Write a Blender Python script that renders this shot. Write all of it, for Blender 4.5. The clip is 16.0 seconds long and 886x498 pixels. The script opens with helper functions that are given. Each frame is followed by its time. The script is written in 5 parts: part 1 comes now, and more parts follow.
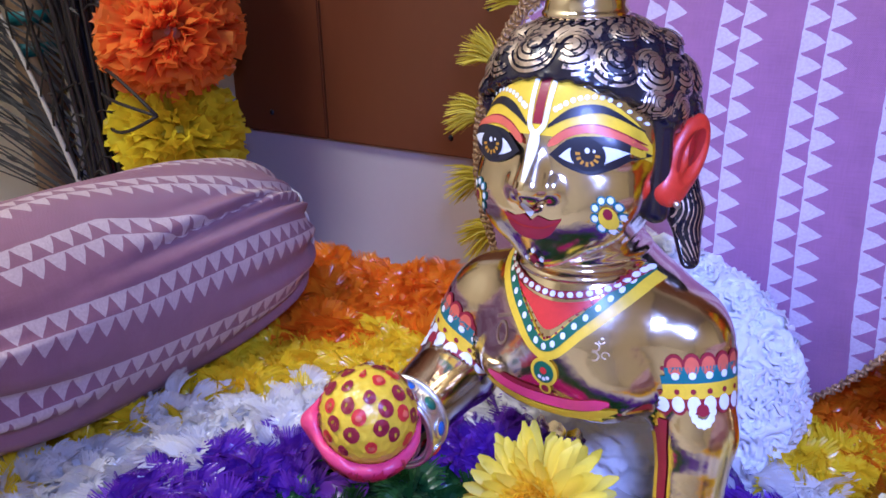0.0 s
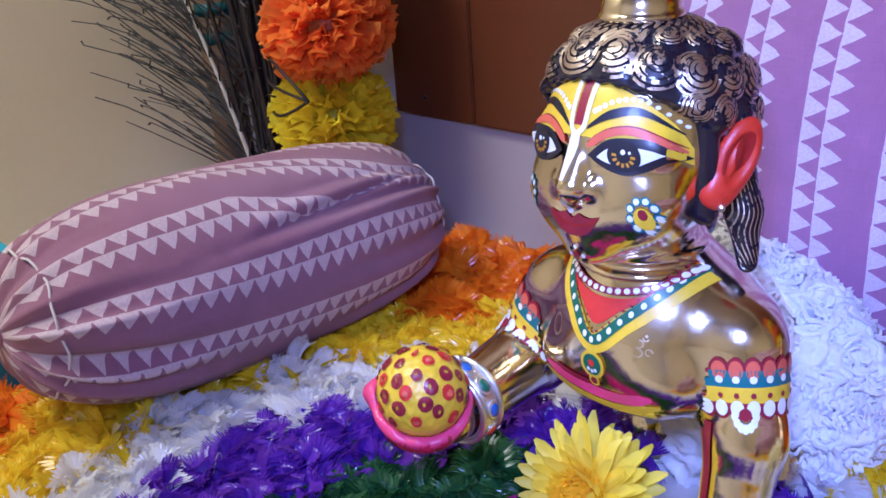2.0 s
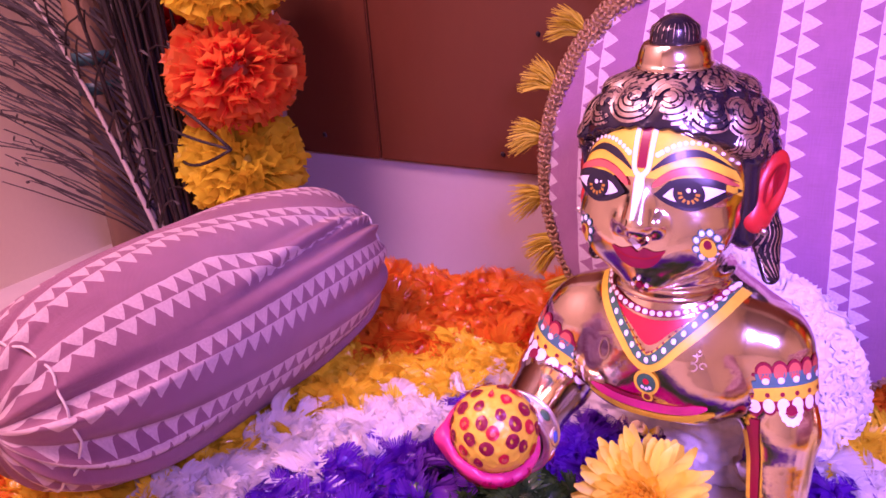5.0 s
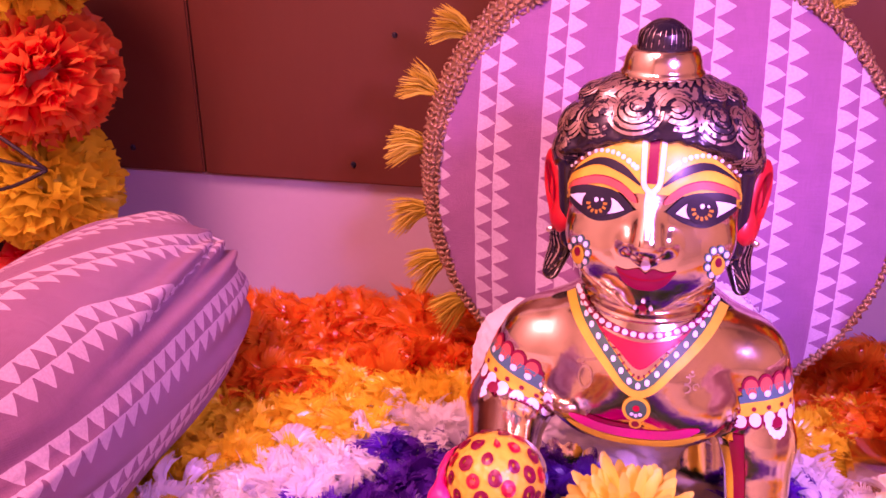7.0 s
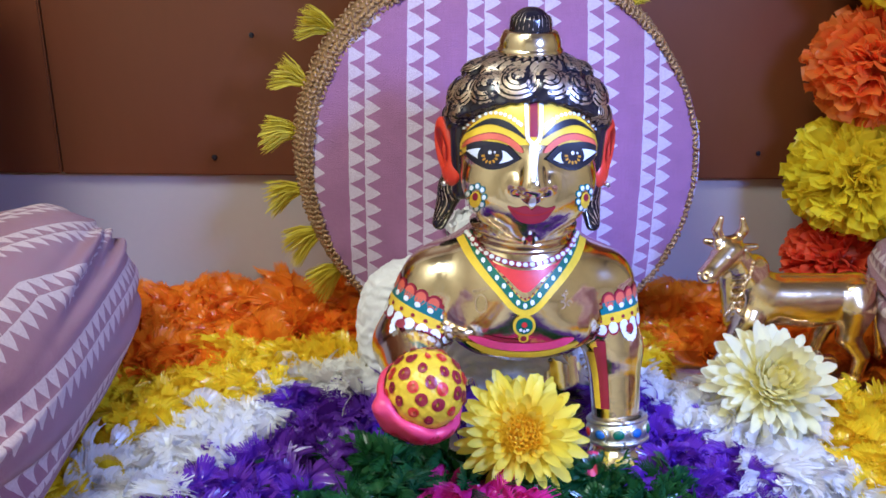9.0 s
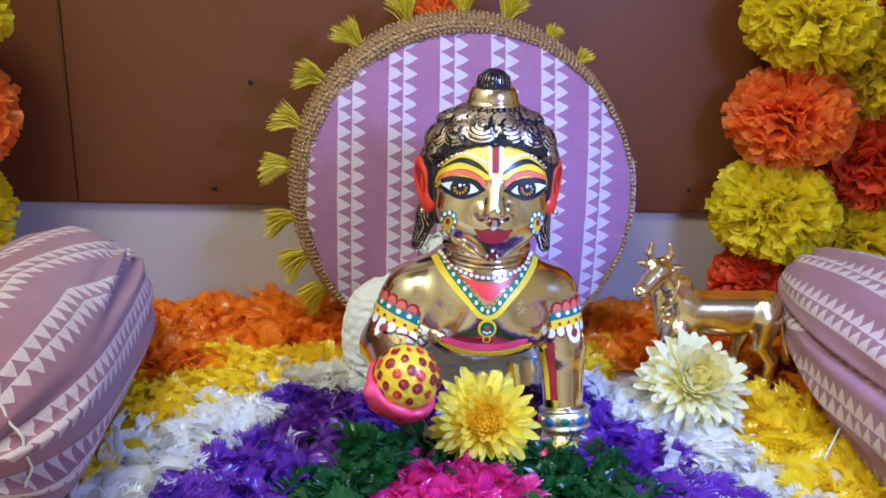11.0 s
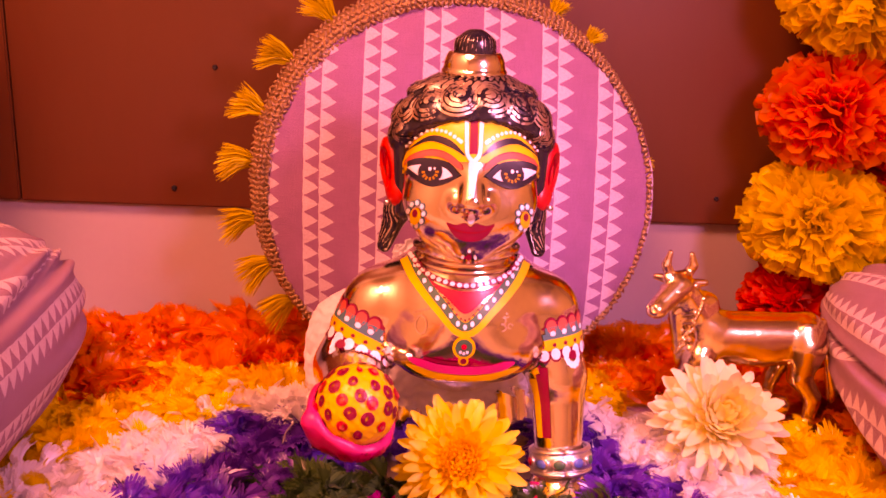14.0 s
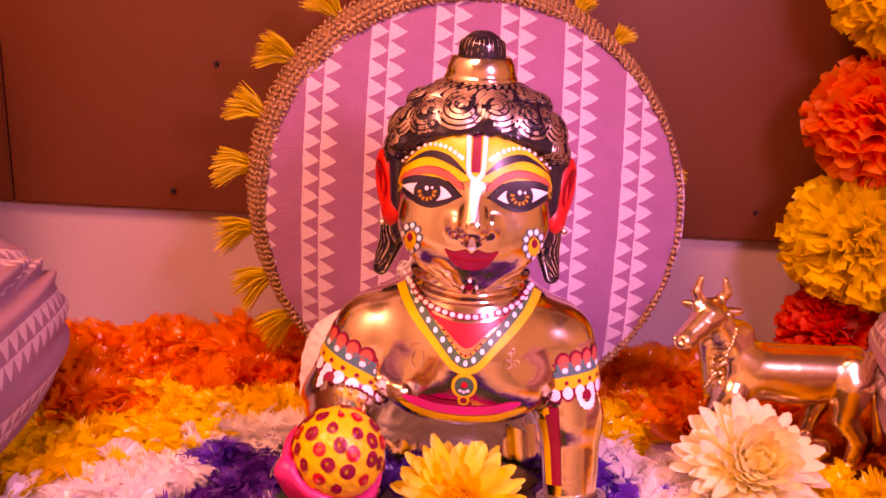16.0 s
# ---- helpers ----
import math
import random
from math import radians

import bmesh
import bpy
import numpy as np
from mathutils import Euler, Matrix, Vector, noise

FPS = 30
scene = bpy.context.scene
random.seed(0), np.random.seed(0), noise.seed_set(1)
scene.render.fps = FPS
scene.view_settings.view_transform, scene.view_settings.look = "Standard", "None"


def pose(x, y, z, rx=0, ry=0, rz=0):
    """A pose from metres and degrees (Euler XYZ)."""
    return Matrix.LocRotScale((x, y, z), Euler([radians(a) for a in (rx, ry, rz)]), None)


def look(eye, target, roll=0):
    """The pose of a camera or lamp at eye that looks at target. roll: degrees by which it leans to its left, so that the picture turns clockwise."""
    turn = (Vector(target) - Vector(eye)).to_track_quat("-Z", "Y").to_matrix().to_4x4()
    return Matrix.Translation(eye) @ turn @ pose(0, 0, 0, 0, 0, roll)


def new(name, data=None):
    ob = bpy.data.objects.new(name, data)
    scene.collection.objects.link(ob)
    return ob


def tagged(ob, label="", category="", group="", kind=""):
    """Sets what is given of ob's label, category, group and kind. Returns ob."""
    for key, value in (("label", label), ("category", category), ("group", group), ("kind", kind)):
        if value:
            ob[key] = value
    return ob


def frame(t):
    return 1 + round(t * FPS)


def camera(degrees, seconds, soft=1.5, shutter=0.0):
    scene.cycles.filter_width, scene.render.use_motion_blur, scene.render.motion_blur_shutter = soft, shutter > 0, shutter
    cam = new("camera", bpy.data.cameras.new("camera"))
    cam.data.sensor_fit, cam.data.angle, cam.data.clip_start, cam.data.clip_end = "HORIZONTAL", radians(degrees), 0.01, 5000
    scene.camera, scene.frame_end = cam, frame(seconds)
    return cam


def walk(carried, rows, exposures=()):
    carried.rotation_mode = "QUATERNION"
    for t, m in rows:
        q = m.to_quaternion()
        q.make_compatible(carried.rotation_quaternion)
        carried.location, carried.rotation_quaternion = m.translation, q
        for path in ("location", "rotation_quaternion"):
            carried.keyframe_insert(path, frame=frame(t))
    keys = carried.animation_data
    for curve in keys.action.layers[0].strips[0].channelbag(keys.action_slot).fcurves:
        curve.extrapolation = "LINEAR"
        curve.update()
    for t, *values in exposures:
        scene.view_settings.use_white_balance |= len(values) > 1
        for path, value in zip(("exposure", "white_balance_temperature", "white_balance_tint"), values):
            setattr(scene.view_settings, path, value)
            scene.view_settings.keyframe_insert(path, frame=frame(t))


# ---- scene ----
LENS = 50.31
cam = camera(LENS, 16.0, 1.6)
PATH = [
    (0, (0.1648, -0.3005, 0.2960), (-0.3668, 0.4746, -0.0456), -1.81),
    (0.5, (0.2070, -0.2823, 0.2977), (-0.4143, 0.4220, -0.0456), -3.10),
    (1, (0.2241, -0.2712, 0.2989), (-0.4536, 0.3795, -0.0435), -3.45),
    (1.5, (0.2299, -0.2697, 0.3055), (-0.4787, 0.3461, -0.0390), -3.49),
    (2, (0.2296, -0.2703, 0.3058), (-0.4728, 0.3474, -0.0477), -4.06),
    (2.5, (0.2226, -0.2986, 0.3220), (-0.4397, 0.3589, -0.0375), -3.06),
    (3, (0.2196, -0.3212, 0.3307), (-0.4107, 0.3684, -0.0260), -2.61),
    (3.2, (0.2170, -0.3267, 0.3326), (-0.4005, 0.3750, -0.0226), -2.94),
    (5.3, (0.1224, -0.3609, 0.3353), (-0.3622, 0.4378, -0.0215), -3.78),
    (5.5, (0.1108, -0.3565, 0.3302), (-0.3369, 0.4631, -0.0274), -2.69),
    (6, (0.0907, -0.3616, 0.3443), (-0.2886, 0.4865, -0.0258), -1.63),
    (6.5, (0.0549, -0.3594, 0.3431), (-0.2626, 0.5130, -0.0285), -1.97),
    (7, (0.0085, -0.3566, 0.3344), (-0.2273, 0.5409, -0.0384), -0.88),
    (7.5, (-0.0186, -0.3643, 0.3356), (-0.1530, 0.5526, -0.0402), -0.21),
    (8, (-0.0295, -0.3828, 0.3390), (-0.1038, 0.5416, -0.0351), -0.28),
    (8.5, (-0.0370, -0.4155, 0.3399), (-0.0674, 0.5141, -0.0272), -0.40),
    (9, (-0.0480, -0.4505, 0.3327), (-0.0441, 0.4840, -0.0232), 0.52),
    (9.5, (-0.0510, -0.4813, 0.3513), (-0.0258, 0.4552, 0.0015), 1.20),
    (9.7, (-0.0487, -0.4917, 0.3516), (-0.0173, 0.4462, 0.0060), 1.11),
    (11.8, (-0.0638, -0.5811, 0.3608), (-0.0137, 0.3711, 0.0592), 1.96),
    (12, (-0.0545, -0.5835, 0.3544), (-0.0032, 0.3698, 0.0567), 1.93),
    (12.5, (-0.0385, -0.5771, 0.3496), (0.0052, 0.3772, 0.0540), 2.30),
    (13, (-0.0328, -0.5545, 0.3329), (0.0042, 0.4027, 0.0459), 2.52),
    (13.5, (-0.0189, -0.4955, 0.3121), (0.0051, 0.4627, 0.0271), 1.84),
    (14, (-0.0210, -0.4570, 0.3059), (-0.0084, 0.5018, 0.0221), 2.19),
    (14.5, (-0.0061, -0.4277, 0.2959), (-0.0014, 0.5302, 0.0086), 2.37),
    (15, (0.0005, -0.4080, 0.2963), (-0.0059, 0.5492, 0.0069), 2.94),
    (15.5, (0.0018, -0.4050, 0.2987), (-0.0139, 0.5496, 0.0013), 1.66),
    (16, (-0.0025, -0.4012, 0.3093), (-0.0305, 0.5533, 0.0121), 2.59),
]
LIGHTS = [(0.0, -0.34, 5150, 10), (2.1, -0.32, 5150, 10), (2.4, -0.20, 7000, 140), (6.0, -0.16, 7200, 164), (7.0, -0.14, 8600, 196), (7.5, -0.08, 30000, 186),
          (8.1, -0.1, 13500, 146), (8.5, -0.14, 6000, 20), (9.0, -0.16, 5200, -4), (11.9, -0.08, 5350, -14), (12.5, 0.05, 8600, 58), (13.0, -0.05, 32000, 150),
          (13.5, -0.1, 50000, 165), (14.0, -0.2, 30000, 166), (16.0, -0.24, 18500, 150)]
walk(cam, [(t, look(eye, target, roll)) for t, eye, target, roll in PATH], LIGHTS)

# ---- world and lamps ----
world = bpy.data.worlds.new("world")
scene.world = world
world.use_nodes = True
bg = world.node_tree.nodes["Background"]
bg.inputs[0].default_value = (1.0, 0.9, 0.8, 1)
bg.inputs[1].default_value = 0.2


def area_lamp(name, eye, target, size, watts, color, spread=math.pi):
    data = bpy.data.lights.new(name, "AREA")
    data.spread = spread
    data.shape, data.size, data.energy, data.color = "DISK", size, watts, color
    ob = new(name, data)
    ob.matrix_world = look(eye, target)
    return tagged(ob, "unseen round lamp added to light the altar", "lamp")


area_lamp("spot_lamp", (0.26, -0.34, 0.45), (0.02, 0.09, 0.10), 0.12, 1.25, (0.36, 0.42, 1.0), 1.3)
# Unseen warm lamp, added low so its light falls off to the right.
area_lamp("unseen_warm_lamp", (-0.42, -0.56, 1.30), (-0.40, -0.50, 0.0), 0.5, 19.0, (1.0, 0.88, 0.73))


# ---- materials ----
def nodes(name):
    m = bpy.data.materials.new(name)
    m.use_nodes = True
    t = m.node_tree
    return m, t, t.nodes["Principled BSDF"]


def math_node(t, op, a, b=None, c=None):
    n = t.nodes.new("ShaderNodeMath")
    n.operation = op
    for i, s in enumerate((a, b, c)):
        if s is None:
            continue
        if isinstance(s, (int, float)):
            n.inputs[i].default_value = s
        else:
            t.links.new(s, n.inputs[i])
    return n.outputs[0]


def mix_rgb(t, fac, a, b, mode="MIX"):
    n = t.nodes.new("ShaderNodeMix")
    n.data_type, n.blend_type = "RGBA", mode
    for s, i in ((fac, n.inputs[0]), (a, n.inputs[6]), (b, n.inputs[7])):
        if isinstance(s, (int, float)):
            i.default_value = s
        elif isinstance(s, tuple):
            i.default_value = (*s, 1)
        else:
            t.links.new(s, i)
    return n.outputs[2]


def noise_node(t, scale, detail=3.0, coord="Object", stretch=None):
    n = t.nodes.new("ShaderNodeTexNoise")
    n.inputs["Scale"].default_value, n.inputs["Detail"].default_value = scale, detail
    c = t.nodes.new("ShaderNodeTexCoord")
    out = c.outputs[coord]
    if stretch:
        mp = t.nodes.new("ShaderNodeMapping")
        mp.inputs["Scale"].default_value = stretch
        t.links.new(out, mp.inputs[0])
        out = mp.outputs[0]
    t.links.new(out, n.inputs["Vector"])
    return n.outputs["Fac"]


def bump(t, p, height, strength, distance):
    n = t.nodes.new("ShaderNodeBump")
    n.inputs["Strength"].default_value, n.inputs["Distance"].default_value = strength, distance
    t.links.new(height, n.inputs["Height"])
    t.links.new(n.outputs[0], p.inputs["Normal"])


def surface(name, color, rough=0.5, metal=0.0, vary=0.15, scale=40.0, fine=400.0, relief=0.2, depth=0.0006, coat=0.0, sheen=0.0, stretch=None):
    m, t, p = nodes(name)
    big, small = noise_node(t, scale, 4, stretch=stretch), noise_node(t, fine, 2, stretch=stretch)
    f = math_node(t, "MULTIPLY_ADD", big, 0.7, math_node(t, "MULTIPLY", small, 0.3))
    lo = tuple(max(0.0, c * (1 - vary * 1.6)) for c in color)
    hi = tuple(min(1.0, c * (1 + vary)) for c in color)
    t.links.new(mix_rgb(t, f, lo, hi), p.inputs["Base Color"])
    p.inputs["Metallic"].default_value = metal
    t.links.new(math_node(t, "MULTIPLY_ADD", small, 0.25 * rough, rough * 0.85), p.inputs["Roughness"])
    p.inputs["Coat Weight"].default_value, p.inputs["Sheen Weight"].default_value = coat, sheen
    bump(t, p, f, relief, depth)
    return m


def fibre(name, color, other, rough=0.24, through_light=0.42):
    """Ribbon or petal: each strip has its own shade, and some light passes through it."""
    m, t, p = nodes(name)
    g = t.nodes.new("ShaderNodeNewGeometry")
    o = t.nodes.new("ShaderNodeObjectInfo")
    r = math_node(t, "FRACT", math_node(t, "MULTIPLY_ADD", o.outputs["Random"], 0.35, g.outputs["Random Per Island"]))
    big = noise_node(t, 22.0, 2)
    c = mix_rgb(t, math_node(t, "MULTIPLY_ADD", big, 0.5, math_node(t, "MULTIPLY", r, 0.6)), color, other)
    t.links.new(c, p.inputs["Base Color"])
    p.inputs["Roughness"].default_value = rough
    p.inputs["Specular IOR Level"].default_value = 0.6
    tr = t.nodes.new("ShaderNodeBsdfTranslucent")
    t.links.new(c, tr.inputs[0])
    mx = t.nodes.new("ShaderNodeMixShader")
    mx.inputs[0].default_value = through_light
    t.links.new(p.outputs[0], mx.inputs[1])
    t.links.new(tr.outputs[0], mx.inputs[2])
    t.links.new(mx.outputs[0], t.nodes["Material Output"].inputs[0])
    return m


def printed_cloth(name, base, ink, pitch, tooth, width, shift=0.0):
    """Cotton with double rows of printed triangles. UV are metres: u across the rows, v along them."""
    m, t, p = nodes(name)
    uv = t.nodes.new("ShaderNodeUVMap")
    sep = t.nodes.new("ShaderNodeSeparateXYZ")
    t.links.new(uv.outputs[0], sep.inputs[0])
    wob = noise_node(t, 160.0, 2, "UV")
    u = math_node(t, "ADD", math_node(t, "MULTIPLY_ADD", wob, 0.0012, sep.outputs[0]), shift + 10 * pitch)
    v = math_node(t, "MULTIPLY_ADD", wob, 0.0014, sep.outputs[1])
    mu = math_node(t, "MODULO", u, pitch)
    col = math_node(t, "DIVIDE", mu, width)
    inside = math_node(t, "LESS_THAN", col, 2.0)
    row = math_node(t, "FRACT", col)
    side = math_node(t, "ABSOLUTE", math_node(t, "SUBTRACT", math_node(t, "FRACT", math_node(t, "ADD", math_node(t, "DIVIDE", v, tooth), 50.0)), 0.5))
    lim = math_node(t, "MULTIPLY", math_node(t, "SUBTRACT", 0.97, math_node(t, "POWER", row, 1.35)), 0.5)
    tri = math_node(t, "LESS_THAN", side, lim)
    line = math_node(t, "LESS_THAN", row, 0.09)
    ink_at = math_node(t, "MULTIPLY", math_node(t, "MAXIMUM", tri, line), inside)
    worn = noise_node(t, 700.0, 3, "UV")
    blot = noise_node(t, 55.0, 3, "UV")
    k = math_node(t, "MULTIPLY", ink_at, math_node(t, "MINIMUM", 0.96, math_node(t, "ADD", 0.26, math_node(t, "MULTIPLY_ADD", worn, 0.75, math_node(t, "MULTIPLY", blot, 0.35)))))
    lo = tuple(c * 0.58 for c in base)
    hi = tuple(min(1, c * 1.34) for c in base)
    slub = noise_node(t, 90.0, 3, "UV", (1.0, 14.0, 1.0))
    slub2 = noise_node(t, 90.0, 3, "UV", (14.0, 1.0, 1.0))
    thread = math_node(t, "MULTIPLY_ADD", slub, 0.5, math_node(t, "MULTIPLY", slub2, 0.5))
    ground = mix_rgb(t, math_node(t, "MULTIPLY_ADD", thread, 0.6, math_node(t, "MULTIPLY", blot, 0.4)), lo, hi)
    t.links.new(mix_rgb(t, k, ground, ink), p.inputs["Base Color"])
    p.inputs["Roughness"].default_value = 0.85
    p.inputs["Sheen Weight"].default_value = 0.25
    p.inputs["Specular IOR Level"].default_value = 0.25
    wa = math_node(t, "SINE", math_node(t, "MULTIPLY", sep.outputs[0], 7000.0))
    wb = math_node(t, "SINE", math_node(t, "MULTIPLY", sep.outputs[1], 7000.0))
    big = noise_node(t, 45.0, 3, "UV")
    bump(t, p, math_node(t, "ADD", math_node(t, "MULTIPLY", math_node(t, "MULTIPLY", wa, wb), 0.30), math_node(t, "MULTIPLY_ADD", thread, 1.2, math_node(t, "MULTIPLY", big, 2.6))), 0.5, 0.0022)
    return m


BRASS = surface("polished brass", (0.87, 0.755, 0.57), 0.15, 1.0, 0.14, 42, 250, 0.26, 0.0014)
COWBRASS = surface("cast brass", (0.86, 0.66, 0.37), 0.22, 1.0, 0.18, 60, 300, 0.40, 0.0012)
HAIR = surface("black lacquer", (0.012, 0.010, 0.018), 0.22, 0.0, 0.3, 200, 900, 0.3, 0.0006, coat=0.3)


def worn_gilt():
    m, t, p = nodes("worn brass relief")
    rub = math_node(t, "GREATER_THAN", math_node(t, "MULTIPLY_ADD", noise_node(t, 420.0, 3), 0.7, math_node(t, "MULTIPLY", noise_node(t, 90.0, 2), 0.45)), 0.53)
    t.links.new(mix_rgb(t, rub, (0.013, 0.011, 0.020), (0.66, 0.54, 0.42)), p.inputs["Base Color"])
    t.links.new(rub, p.inputs["Metallic"])
    p.inputs["Roughness"].default_value = 0.42
    bump(t, p, noise_node(t, 600.0, 3), 0.6, 0.0008)
    return m


GILT = worn_gilt()
ENGRAVED = surface("scratched bright brass", (0.84, 0.72, 0.54), 0.36, 1.0, 0.1, 300, 900, 0.4, 0.0005)


def paint(name, c):
    return surface(name, c, 0.40, 0.0, 0.16, 220, 900, 0.25, 0.0004, coat=0.08)


YELLOW, WHITE, RED = paint("yellow paint", (0.80, 0.55, 0.03)), paint("white paint", (0.82, 0.84, 0.84)), paint("red paint", (0.62, 0.035, 0.03))
MAROON, CORAL, BLACK = paint("maroon paint", (0.26, 0.012, 0.03)), paint("coral paint", (0.66, 0.13, 0.07)), paint("black paint", (0.012, 0.012, 0.02))
INNER = paint("deep red paint", (0.34, 0.012, 0.012))
CRIMSON = paint("crimson paint", (0.52, 0.02, 0.06))
GREEN, BLUE, PINK = paint("green paint", (0.015, 0.13, 0.07)), paint("blue paint", (0.03, 0.12, 0.42)), paint("pink paint", (0.75, 0.06, 0.17))
AMBER, TEAL, EAR = paint("amber paint", (0.55, 0.27, 0.02)), paint("teal paint", (0.02, 0.16, 0.17)), paint("ear paint", (0.64, 0.04, 0.018))
SILVER = surface("silver foil", (0.85, 0.86, 0.90), 0.36, 1.0, 0.2, 300, 900, 0.5, 0.0008)
MAUVE = (0.36, 0.158, 0.215)
INK = (0.78, 0.63, 0.63)
CLOTH_BOLSTER = printed_cloth("mauve printed cotton", MAUVE, INK, 0.0405, 0.0127, 0.0110, 0.012)
# Bolster cotton again; blue lamplight is mixed into its ground and ink.
CLOTH_BLUE_LIT = printed_cloth("mauve printed cotton, blue light in colour", (0.375, 0.165, 0.335), (0.74, 0.66, 0.80), 0.040, 0.0116, 0.0114, 0.110)
BRAID = surface("gold woven braid", (0.46, 0.29, 0.15), 0.42, 0.45, 0.3, 300, 900, 0.9, 0.002)
THREAD = surface("pale thread", (0.72, 0.66, 0.62), 0.7, 0.0, 0.1, 300, 900)
PANEL = surface("red-brown board", (0.138, 0.040, 0.013), 0.42, 0.0, 0.16, 9, 120, 0.12, 0.001, stretch=(1, 1, 0.25))
PLASTER = surface("off-white plaster", (0.48, 0.42, 0.41), 0.75, 0.0, 0.08, 7, 160, 0.25, 0.001)
CREAM = surface("cream wall paint", (0.84, 0.76, 0.57), 0.8, 0.0, 0.07, 6, 180, 0.2, 0.001)
# Lighter than CREAM, for the unseen front wall that brightens brass reflections.
PALE_REFLECTOR = surface("pale reflector wall paint", (0.86, 0.82, 0.74), 0.8, 0.0, 0.07, 6, 180, 0.2, 0.001)
CLOTH = surface("white altar cloth", (0.60, 0.55, 0.52), 0.85, 0.0, 0.1, 25, 500, 0.4, 0.001)
ORANGE_F = fibre("orange ribbon", (0.95, 0.205, 0.005), (0.97, 0.35, 0.011))
YELLOW_F = fibre("yellow ribbon", (0.98, 0.66, 0.006), (0.99, 0.82, 0.022))
WHITE_F = fibre("white ribbon", (0.82, 0.79, 0.75), (0.91, 0.90, 0.88))
PURPLE_F = fibre("purple ribbon", (0.11, 0.020, 0.38), (0.23, 0.06, 0.58))
GREEN_F = fibre("dark green ribbon", (0.014, 0.065, 0.018), (0.05, 0.17, 0.05))
MAGENTA_F = fibre("magenta ribbon", (0.70, 0.015, 0.25), (0.90, 0.05, 0.42))
POM_ORANGE = fibre("orange marigold film", (0.98, 0.25, 0.025), (0.99, 0.40, 0.08), 0.4, 0.66)
POM_YELLOW = fibre("yellow marigold film", (0.95, 0.78, 0.010), (0.98, 0.90, 0.035), 0.4, 0.60)
POM_RED = fibre("red marigold film", (0.85, 0.10, 0.03), (0.92, 0.17, 0.05), 0.35, 0.5)
MUM_YELLOW = fibre("yellow flower petal", (0.98, 0.80, 0.035), (0.99, 0.88, 0.14), 0.5, 0.5)
MUM_CORE = fibre("deep yellow flower petal", (0.99, 0.74, 0.03), (0.99, 0.83, 0.08), 0.5, 0.8)
MUM_CREAM = fibre("cream flower petal", (0.95, 0.89, 0.46), (0.96, 0.93, 0.66), 0.5, 0.5)
MUM_HEART = fibre("pale yellow flower heart", (0.98, 0.91, 0.40), (0.99, 0.94, 0.56), 0.5, 0.75)
TASSEL = fibre("yellow tassel thread", (0.60, 0.46, 0.01), (0.78, 0.66, 0.04), 0.6, 0.3)
BARB = fibre("dark feather barb", (0.007, 0.005, 0.004), (0.024, 0.015, 0.011), 0.6, 0.08)
QUILL = surface("pale quill", (0.55, 0.50, 0.44), 0.5, 0.0, 0.2, 200, 900)
WOOD = surface("tan wooden stick", (0.30, 0.19, 0.10), 0.6, 0.0, 0.15, 40, 400, 0.3, 0.0006, stretch=(3, 3, 0.4))
CYAN = surface("cyan plastic", (0.02, 0.36, 0.52), 0.45, 0.0, 0.1, 40, 300)
REDCLOTH = surface("red cloth", (0.40, 0.015, 0.02), 0.8, 0.0, 0.2, 60, 500, 0.4)
DARK = surface("dark blue enamel", (0.012, 0.013, 0.03), 0.35, 0.0, 0.2, 60, 500)
COTTON = surface("white crinkled cotton", (0.86, 0.85, 0.86), 0.9, 0.0, 0.08, 120, 1500, 0.7, 0.0015, sheen=0.4)
STRING = surface("green string", (0.02, 0.11, 0.03), 0.7, 0.0, 0.2, 200, 900)


# ---- mesh helpers ----
def mesh_of(name, verts, faces, mats, index=None, smooth=True):
    me = bpy.data.meshes.new(name)
    me.from_pydata([tuple(v) for v in verts], [], [tuple(f) for f in faces])
    for m in mats if isinstance(mats, (list, tuple)) else [mats]:
        me.materials.append(m)
    if index is not None:
        me.polygons.foreach_set("material_index", np.asarray(index, np.int32))
    me.polygons.foreach_set("use_smooth", [smooth] * len(me.polygons))
    me.update()
    return me


def part(name, me, parent, label="", m=None):
    ob = new(name, me)
    ob.parent = parent
    if m is not None:
        ob.matrix_basis = m
    return tagged(ob, label)


def box_mesh(name, lo, hi, mat, bevel=0.0):
    bm = bmesh.new()
    bmesh.ops.create_cube(bm, size=1)
    for v in bm.verts:
        v.co = Vector([lo[i] + (v.co[i] + 0.5) * (hi[i] - lo[i]) for i in range(3)])
    if bevel:
        bmesh.ops.bevel(bm, geom=bm.edges[:], offset=bevel, segments=2, affect="EDGES")
    me = bpy.data.meshes.new(name)
    bm.to_mesh(me)
    bm.free()
    me.materials.append(mat)
    return me


